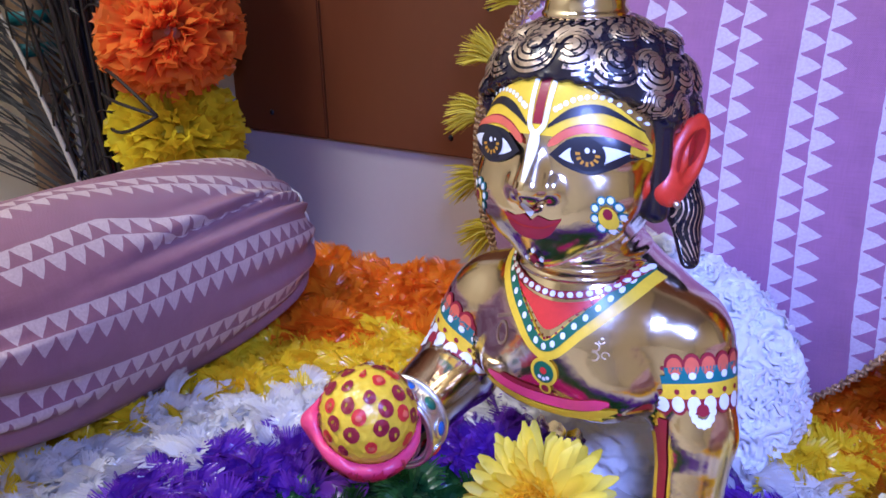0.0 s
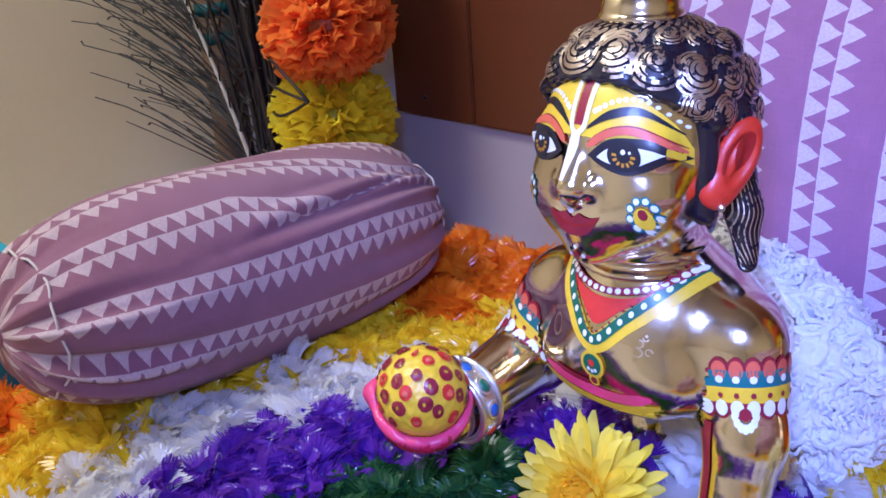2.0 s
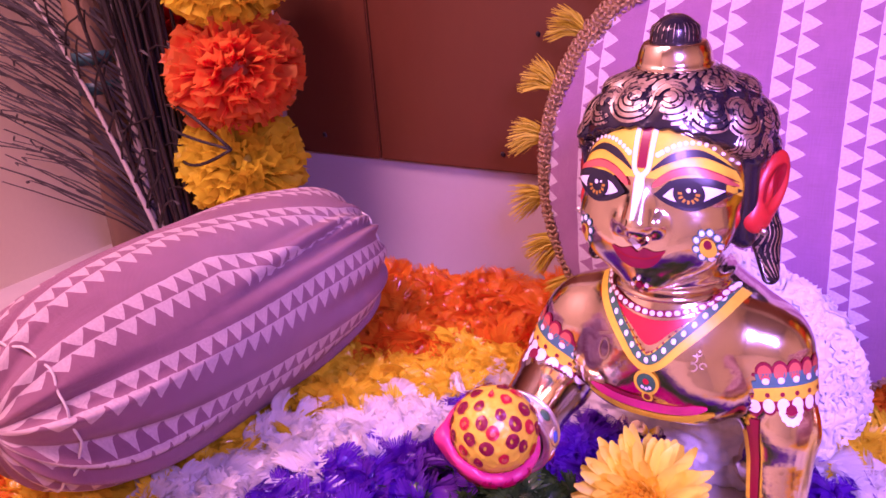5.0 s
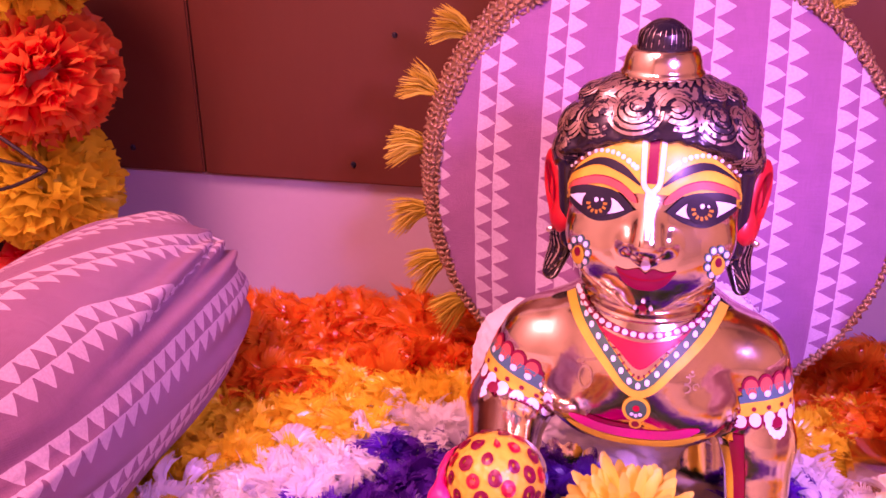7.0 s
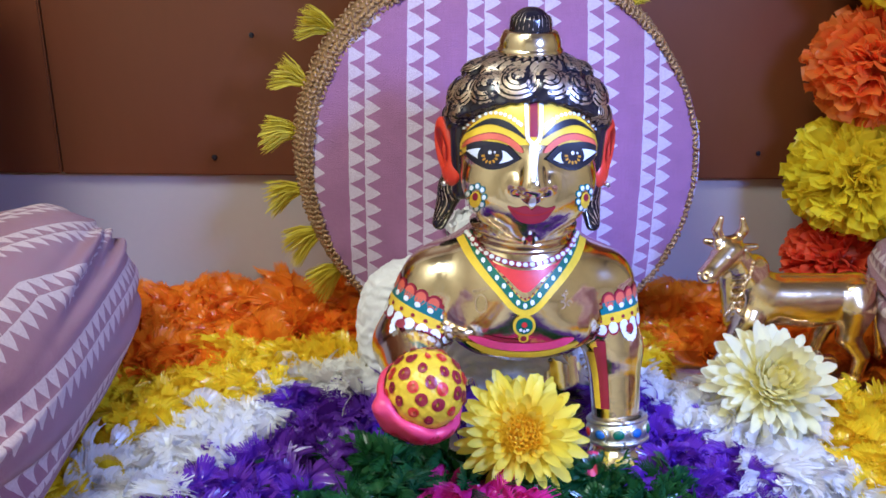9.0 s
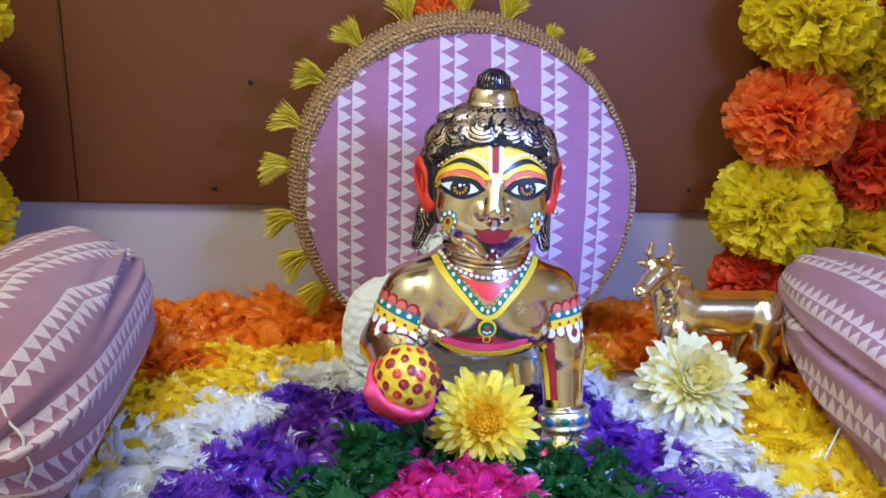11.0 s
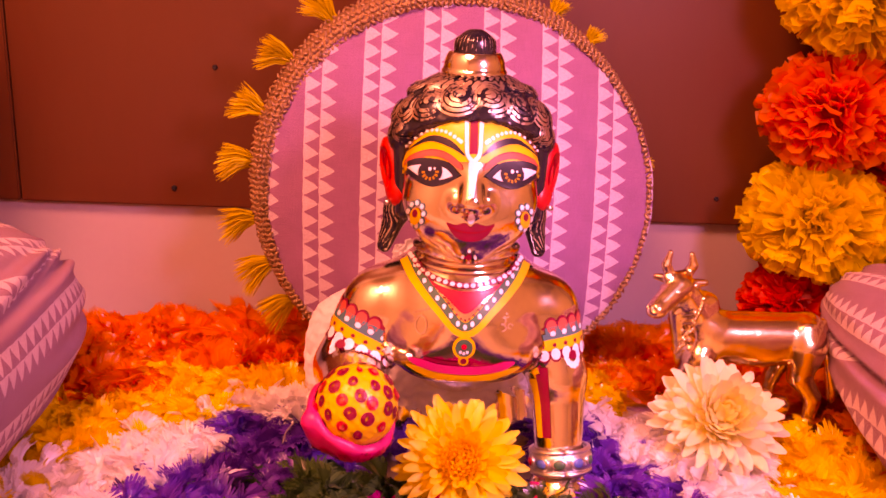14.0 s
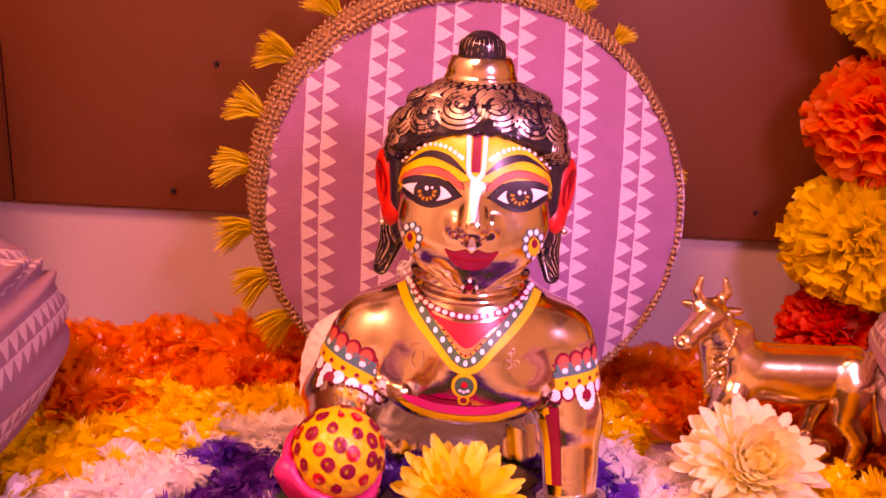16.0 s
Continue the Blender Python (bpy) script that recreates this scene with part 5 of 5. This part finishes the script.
# ---- brass cow on its plinth: one mesh ----
def cow():
    def fn(X, Y, Z):
        p = (X, Y - 0.128, Z)
        d = fuse([limb(p, (0.172, 0, 0.079), (0.224, 0, 0.080), 0.0165, 0.0160), ball(p, (0.167, 0, 0.076), (0.0160, 0.0145, 0.0205)), ball(p, (0.230, 0, 0.080), (0.0130, 0.0145, 0.0170)), ball(p, (0.197, 0, 0.073), (0.028, 0.0150, 0.0140))], 0.005)
        d = blend(d, ball(p, (0.160, 0, 0.1015), (0.0095, 0.0065, 0.0085)), 0.003)
        for side in (-1, 1):
            d = blend(d, ball(p, (0.2275, 0.0105 * side, 0.0780), (0.0125, 0.0060, 0.0165)), 0.0022)
            d = blend(d, ball(p, (0.1640, 0.0105 * side, 0.0770), (0.0110, 0.0055, 0.0155)), 0.0022)
        d = blend(d, limb(p, (0.172, 0, 0.0945), (0.232, 0, 0.0945), 0.0022, 0.0018), 0.003)
        d = blend(d, limb(p, (0.162, 0, 0.087), (0.148, -0.004, 0.108), 0.0130, 0.0088), 0.005)
        d = blend(d, limb(p, (0.141, -0.004, 0.096), (0.148, -0.002, 0.062), 0.0052, 0.0044), 0.004)
        for k in range(6):
            d = blend(d, limb(p, (0.1510 - 0.0004 * k, -0.0120 + 0.0006 * k, 0.0990 - 0.0062 * k), (0.1385 + 0.0012 * k, -0.0035, 0.0935 - 0.0062 * k), 0.0016, 0.0013), 0.0012)
        d = blend(d, ball(p, (0.1405, -0.006, 0.1160), (0.0095, 0.0095, 0.0092)), 0.003)
        d = blend(d, limb(p, (0.1385, -0.010, 0.1150), (0.1250, -0.0205, 0.1055), 0.0086, 0.0064), 0.003)
        d = blend(d, ball(p, (0.1232, -0.0225, 0.1042), (0.0066, 0.0066, 0.0056)), 0.002)
        d = blend(d, limb(p, (0.1310, -0.0105, 0.1215), (0.1440, -0.0060, 0.1225), 0.0034, 0.0034), 0.002)
        for way in (((0.1335, -0.0085, 0.1225), (0.1298, -0.0090, 0.1300), (0.1318, -0.0085, 0.1380)), ((0.1450, -0.0040, 0.1225), (0.1487, -0.0040, 0.1285), (0.1470, -0.0042, 0.1360))):
            d = blend(d, limb(p, way[0], way[1], 0.0036, 0.0031), 0.0015)
            d = blend(d, limb(p, way[1], way[2], 0.0031, 0.0019), 0.0012)
        d = blend(d, limb(p, (0.1480, -0.0050, 0.1165), (0.1575, -0.0050, 0.1175), 0.0036, 0.0022), 0.0012)
        d = np.maximum(d, -limb(p, (0.1500, -0.0092, 0.1172), (0.1560, -0.0085, 0.1178), 0.0017, 0.0012))
        d = blend(d, limb(p, (0.1320, -0.0015, 0.1185), (0.1265, 0.0010, 0.1190), 0.0030, 0.0020), 0.0012)
        for x, y, z in ((0.1375, -0.0185, 0.1150), (0.1290, -0.0105, 0.1155)):
            d = blend(d, ball(p, (x, y, z), (0.0022, 0.0019, 0.0016)), 0.0006)
        for x, y in ((0.1205, -0.0275), (0.1178, -0.0230)):
            d = np.maximum(d, -ball(p, (x, y, 0.1060), (0.0016, 0.0014, 0.0012)))
        for ways in (((0.158, -0.0095, 0.067, 0.0108), (0.146, -0.011, 0.046, 0.0056), (0.134, -0.012, 0.025, 0.0042)), ((0.166, 0.009, 0.066, 0.0098), (0.166, 0.010, 0.044, 0.0052), (0.165, 0.010, 0.025, 0.0042)),
                     ((0.228, -0.009, 0.076, 0.0125), (0.226, -0.010, 0.056, 0.0080), (0.2365, -0.011, 0.042, 0.0052), (0.2350, -0.011, 0.025, 0.0043)), ((0.222, 0.009, 0.070, 0.0110), (0.215, 0.010, 0.048, 0.0058), (0.2110, 0.010, 0.025, 0.0043))):
            leg = fuse([limb(p, a[:3], b[:3], a[3], b[3]) for a, b in zip(ways, ways[1:])], 0.002)
            d = blend(d, leg, 0.004)
            x, y = ways[-1][:2]
            d = blend(d, ball(p, (x - 0.0015, y, 0.0240), (0.0064, 0.0056, 0.0042)), 0.0012)
        d = blend(d, limb(p, (0.240, 0, 0.091), (0.2465, -0.001, 0.066), 0.0030, 0.0023), 0.002)
        d = blend(d, limb(p, (0.2465, -0.001, 0.066), (0.2520, -0.002, 0.046), 0.0023, 0.0040), 0.002)
        d = blend(d, ball(p, (0.2530, -0.002, 0.042), (0.0042, 0.0042, 0.0080)), 0.002)
        # the calf under the belly
        d = blend(d, limb(p, (0.213, -0.014, 0.037), (0.201, -0.018, 0.040), 0.0072, 0.0062), 0.002)
        d = blend(d, limb(p, (0.201, -0.019, 0.046), (0.1895, -0.024, 0.0445), 0.0054, 0.0036), 0.002)
        for x, y in ((0.214, -0.012), (0.212, -0.018), (0.201, -0.015), (0.199, -0.021)):
            d = blend(d, limb(p, (x, y, 0.036), (x - 0.001, y, 0.022), 0.0030, 0.0024), 0.001)
        return d
    v, f = sdf_surface(fn, (0.108, 0.092, 0.016), (0.262, 0.158, 0.144), 0.0010)
    sk = Skin()
    sk.add(v, f, COWBRASS)
    # stepped plinth with a beaded edge
    for lo, hi, bev in (((0.107, 0.096, 0.004), (0.262, 0.162, 0.0165), 0.0020), ((0.112, 0.101, 0.0167), (0.257, 0.157, 0.0260), 0.0030)):
        bm = bmesh.new()
        bmesh.ops.create_cube(bm, size=1)
        for q in bm.verts:
            q.co = Vector([lo[i] + (q.co[i] + 0.5) * (hi[i] - lo[i]) for i in range(3)])
        bmesh.ops.bevel(bm, geom=bm.edges[:], offset=bev, segments=3, affect="EDGES")
        sk.add([q.co for q in bm.verts], [[q.index for q in g.verts] for g in bm.faces], COWBRASS)
        bm.free()
    for i in range(27):
        for p in ((0.1115 + 0.0056 * i, 0.0962, 0.0105), (0.1072, 0.099 + 0.0056 * i, 0.0105)):
            if p[1] > 0.160:
                continue
            bm = bmesh.new()
            bmesh.ops.create_icosphere(bm, subdivisions=1, radius=0.0021)
            sk.add([q.co + Vector(p) for q in bm.verts], [[q.index for q in g.verts] for g in bm.faces], COWBRASS)
            bm.free()
    # beaded collar lying on the neck
    sk.freeze()
    for side in (-1, 1):
        for i in range(22):
            w = i / 21
            o = Vector((0.1560 - 0.0150 * w, 0.128 + 0.05 * side, 0.1080 - 0.0460 * w))
            hit, nrm, _, _ = sk.tree.ray_cast(o, Vector((0, -side, 0)), 0.1)
            if hit is None:
                continue
            bm = bmesh.new()
            bmesh.ops.create_icosphere(bm, subdivisions=1, radius=0.0017 if i < 20 else 0.0032)
            sk.add([v.co + hit for v in bm.verts], [[v.index for v in g.verts] for g in bm.faces], COWBRASS)
            bm.free()
    me = mesh_of("cow_statue", sk.verts, sk.faces, sk.slots, sk.mats)
    return tagged(new("cow_statue", me), "small polished brass cow statue with calf on a plinth", "statue")


cow()


# ---- cut flowers ----
def chrysanthemum(label, place, axis, R, outer, inner, seed, wide=False):
    home = tagged(new("chrysanthemum"), label, "flower", "cut chrysanthemums")
    home.matrix_basis = Matrix.Translation(place) @ Vector(axis).to_track_quat("Z", "Y").to_matrix().to_4x4()
    rng = random.Random(seed)

    def petals(name, layers, mat, lab):
        v, f = [], []
        for n, ln, el, wid, rise in layers:
            for i in range(n):
                az = 6.2832 * (i + rng.uniform(-0.3, 0.3)) / n
                e = el + rng.uniform(-0.20, 0.20)
                L = ln * rng.uniform(0.86, 1.08)
                w = wid * rng.uniform(0.8, 1.15)
                out = Vector((math.cos(az), math.sin(az), 0))
                side = Vector((-math.sin(az), math.cos(az), 0))
                k = len(v)
                for j, (s, ww) in enumerate(((0.05, 0.45), (0.35, 0.8), (0.7, 1.0), (0.9, 0.8), (1.0, 0.25))):
                    ee = e + 0.45 * (s - 0.4) * (1 if el > 0.6 else rng.uniform(-0.2, 0.2))
                    c = out * L * s * math.cos(ee) + Vector((0, 0, L * s * math.sin(ee) + rise))
                    up = (-out * math.sin(e) + Vector((0, 0, math.cos(e)))) * w * 0.45
                    v += [c - side * w * ww + up * ww, c, c + side * w * ww + up * ww]
                for j in range(4):
                    for q in range(2):
                        a = k + 3 * j + q
                        f.append((a, a + 1, a + 4, a + 3))
        return part(name, mesh_of(name, v, f, mat), home, lab)

    if wide:
        outs = [(24, R * 0.98, -0.22, R * 0.105, 0.0), (26, R, 0.02, R * 0.102, 0.001), (26, R * 0.97, 0.22, R * 0.100, 0.002), (26, R * 0.92, 0.42, R * 0.096, 0.003), (24, R * 0.86, 0.62, R * 0.092, 0.004), (22, R * 0.78, 0.80, R * 0.086, 0.005)]
        ins = [(18, R * 0.72, 0.96, R * 0.080, 0.005), (14, R * 0.62, 1.15, R * 0.070, 0.005)]
    else:
        outs = [(24, R * 1.02, -0.10, R * 0.092, 0.0), (26, R * 1.02, 0.12, R * 0.090, 0.001), (26, R * 0.98, 0.30, R * 0.088, 0.002), (26, R * 0.92, 0.48, R * 0.082, 0.003), (26, R * 0.82, 0.66, R * 0.074, 0.003)]
        ins = [(26, R * 0.58, 0.90, R * 0.062, 0.004), (26, R * 0.50, 1.08, R * 0.054, 0.005), (26, R * 0.45, 1.12, R * 0.044, 0.006), (22, R * 0.40, 1.28, R * 0.040, 0.007), (14, R * 0.36, 1.45, R * 0.036, 0.008)]
    tagged(petals("petal_mass", outs, outer, "long pale outer petals"), kind="stuff")
    tagged(petals("core", ins[:2], inner, "short dense inner petals"), kind="stuff")
    bm = bmesh.new()
    bmesh.ops.create_icosphere(bm, subdivisions=3, radius=R * 0.30)
    heart = bpy.data.meshes.new("heart")
    bm.to_mesh(heart)
    bm.free()
    heart.materials.append(inner)
    part("heart", heart, home, "", pose(0, 0, R * 0.24))
    v, f = [], []
    for i in range(150 if not wide else 60):
        z = 1 - (i + 0.5) / (150 if not wide else 60) * 0.85
        az = i * 2.39996
        n = Vector((math.sqrt(1 - z * z) * math.cos(az), math.sqrt(1 - z * z) * math.sin(az), z))
        side = Vector((-math.sin(az), math.cos(az), 0))
        up = side.cross(n)
        w, ln = R * (0.036 if not wide else 0.06), R * rng.uniform(0.12, 0.22) * (1.5 - 0.6 * z)
        c = Vector((0, 0, R * 0.24)) + n * R * 0.27
        k = len(v)
        for s, ww, b in ((0, 0.7, 0), (0.6, 1.0, 0.02), (1.0, 0.5, -0.05)):
            q = c + n * ln * s + up * R * b
            v += [q - side * w * ww, q - up * w * 0.35, q + side * w * ww]
        for j in range(2):
            for e in range(2):
                a = k + 3 * j + e
                f.append((a, a + 1, a + 4, a + 3))
    tagged(part("inner_crown", mesh_of("inner_crown", v, f, inner), home, "tight inner florets"), kind="stuff")
    v, f = tube([(0, 0, 0.004), (0, 0, -0.01), (0.002, 0, -0.03)], [0.006, 0.0045, 0.002], 8)
    part("stalk", mesh_of("stalk", v, f, GREEN_F), home, "green stalk")
    return home


chrysanthemum("fresh yellow chrysanthemum resting against the statue", (0.000, 0.013, 0.044), (-0.05, -0.84, 0.54), 0.0365, MUM_YELLOW, MUM_CORE, 1)
chrysanthemum("fresh cream chrysanthemum lying on the cow's plinth", (0.158, 0.070, 0.044), (0.0, -0.70, 0.70), 0.041, MUM_CREAM, MUM_HEART, 2, True)


# ---- peacock feathers and stick ----
def feathers():
    home = tagged(new("peacock_feather_bunch"), "bunch of dark peacock feathers with pale quills", "feathers")
    rng = random.Random(12)
    base = Vector((-0.523, 0.180, 0.030))
    for n in range(46):
        b = base + Vector((rng.uniform(0.004, 0.048), rng.uniform(-0.015, 0.02), 0))
        t = b + Vector((rng.uniform(-0.06, 0.01), rng.uniform(-0.03, 0.02), rng.uniform(0.28, 0.42)))
        pts = [b.lerp(t, s) + Vector((rng.uniform(-0.001, 0.001), 0, 0)) for s in [i / 8 for i in range(9)]]
        v, f = tube(pts, [0.0025 * (1 - 0.5 * i / 8) for i in range(9)], 6)
        part("stem", mesh_of("stem", v, f, BARB), home, "dark bare stem")
    for n, (tipx, tipy, tipz) in enumerate(((-0.600, 0.16, 0.36), (-0.575, 0.18, 0.40), (-0.550, 0.19, 0.42), (-0.625, 0.14, 0.33))):
        b = base + Vector((0.012 * n - 0.02, -0.004 * n, 0))
        tip = Vector((tipx, tipy, tipz))
        pts = [b.lerp(tip, s) + Vector((0.012 * math.sin(3.0 * s), 0, 0)) for s in [i / 16 for i in range(17)]]
        v, f = tube(pts, [0.0028 * (1 - 0.6 * i / 16) for i in range(17)], 7)
        quill = part("quill", mesh_of("quill", v, f, QUILL), home, "pale quill")
        v, f = [], []
        for i in range(36):
            s = 0.04 + 0.92 * i / 36
            p = b.lerp(tip, s) + Vector((0.012 * math.sin(3.0 * s), 0, 0))
            for sg in (-1, 1):
                if sg > 0 and (i + n) % 3:
                    continue
                ln = (0.165 if sg < 0 else 0.07) * rng.uniform(0.55, 1.05) * (0.8 + 0.45 * math.sin(3.1 * s))
                d = Vector((sg * rng.uniform(0.30, 0.75), -0.40 * rng.uniform(0.2, 1.0), rng.uniform(0.6, 1.0))).normalized()
                bend = Vector((sg * 0.35, -0.15, -rng.uniform(0.05, 0.45))) * ln
                hook = Vector((sg * rng.uniform(-0.6, 0.8), 0, rng.uniform(-0.3, 1.0))).normalized() * rng.uniform(0.004, 0.010)
                hooked = rng.random() < 0.45
                k = len(v)
                across = Vector((d.z, 0, -d.x)).normalized()
                for j in range(9):
                    q = min(1.0, j / 6)
                    w = 0.00145 * (1 - 0.35 * q) * (1.25 if j > 6 else 1.0)
                    c = p + d * ln * q + bend * q * q * 0.8 + Vector((0, 0, 0.002 * math.sin(7 * q + i)))
                    if j > 6 and hooked:
                        c += hook * (j - 6) / 2
                        across = Vector((hook.z, 0, -hook.x)).normalized()
                    v += [c - across * w, c + across * w, c + Vector((0, -w, 0))]
                for j in range(8):
                    a = k + 3 * j
                    f += [(a, a + 1, a + 4, a + 3), (a + 1, a + 2, a + 5, a + 4), (a + 2, a, a + 3, a + 5)]
        tagged(part("vane", mesh_of("vane", v, f, BARB, smooth=False), home, "loose dark barbs"), kind="stuff")
    return home


def feather_loops(home):
    tip = Vector((-0.383, 0.140, 0.160))
    for z0, up in ((0.185, 0.018), (0.166, 0.004), (0.146, -0.012)):
        a = Vector((-0.470, 0.160, z0))
        pts = [a.lerp(tip, w) + Vector((0, -0.010 * math.sin(3.14 * w), up * math.sin(3.14 * w) * 0.8)) for w in [i / 10 for i in range(11)]]
        v, f = tube(pts, 0.0013, 6)
        part("curled_barb", mesh_of("curled_barb", v, f, BARB), home, "curled dark barb")


feather_loops(feathers())
stick = tagged(new("wooden_stick"), "tan wooden stick with teal tape bands", "stick")
v, f = tube([(-0.566, 0.174, 0.0), (-0.572, 0.176, 0.2), (-0.581, 0.180, 0.5)], [0.0190, 0.0180, 0.0172], 20)
part("shaft", mesh_of("shaft", v, f, WOOD), stick)
for z in (0.188, 0.214):
    v, f = tube([(-0.572, 0.176, z), (-0.5724, 0.1761, z + 0.011)], 0.0186, 20)
    part("tape_band", mesh_of("tape_band", v, f, TEAL), stick, "teal tape")

# ---- odds and ends at the edges ----
box = tagged(new("plastic_box"), "cyan plastic box with a lid beside the bolster", "box")
part("body", box_mesh("body", (-0.497, -0.137, 0.0), (-0.378, -0.100, 0.098), CYAN, 0.005), box)
part("lid", box_mesh("lid", (-0.500, -0.140, 0.0985), (-0.375, -0.097, 0.112), CYAN, 0.004), box)
tagged(new("folded_cloth", box_mesh("folded_cloth", (-0.425, -0.190, 0.0), (-0.357, -0.146, 0.034), REDCLOTH, 0.010)), "small folded red cloth on the altar top", "cloth")


def dark_plate():
    home = tagged(new("enamel_plate"), "dark blue enamel plate with white painted daisies", "plate")
    home.matrix_basis = pose(0.296, -0.090, 0.062, 72, 0, -20)
    prof = [(0.0, 0.0), (0.035, 0.0), (0.045, 0.004), (0.058, 0.009), (0.060, 0.010), (0.058, 0.0115), (0.044, 0.0065), (0.034, 0.0025), (0.0, 0.0025)]
    n, v, f = 48, [], []
    for r, z in prof:
        for i in range(n):
            t = 6.2832 * i / n
            v.append((r * math.cos(t), r * math.sin(t), z))
    for j in range(len(prof) - 1):
        for i in range(n):
            i2 = (i + 1) % n
            f.append((j * n + i, j * n + i2, (j + 1) * n + i2, (j + 1) * n + i))
    part("dish", mesh_of("dish", v, f, DARK), home)
    for k in range(6):
        a0 = 6.2832 * k / 6 + 0.5
        v, f = [], []
        for i in range(8):
            a = 6.2832 * i / 8
            c = Vector((0.0485 * math.cos(a0) + 0.0050 * math.cos(a), 0.0485 * math.sin(a0) + 0.0050 * math.sin(a), 0.0112))
            m = len(v)
            for j in range(8):
                t = 6.2832 * j / 8
                u, w = 0.0038 * math.cos(t), 0.0021 * math.sin(t)
                v.append(c + Vector((u * math.cos(a) - w * math.sin(a), u * math.sin(a) + w * math.cos(a), 0)))
            f.append(tuple(range(m, m + 8)))
        part("painted_daisy", mesh_of("painted_daisy", v, f, WHITE, smooth=False), home, "white painted daisy")


dark_plate()


# ---- orange blossom pinned above the cushion ----
blossom = tagged(new("marigold_blossom"), "small orange artificial marigold pinned above the cushion", "flower")
blossom.matrix_basis = pose(-0.032, 0.245, 0.292)
bm = bmesh.new()
bmesh.ops.create_icosphere(bm, subdivisions=2, radius=0.012)
me = bpy.data.meshes.new("heart")
bm.to_mesh(me)
bm.free()
me.materials.append(POM_ORANGE)
part("heart", me, blossom)
tagged(part("petal_mass", pom_mesh("petal_mass", POM_ORANGE, 0.022, 77, 200), blossom), kind="stuff")
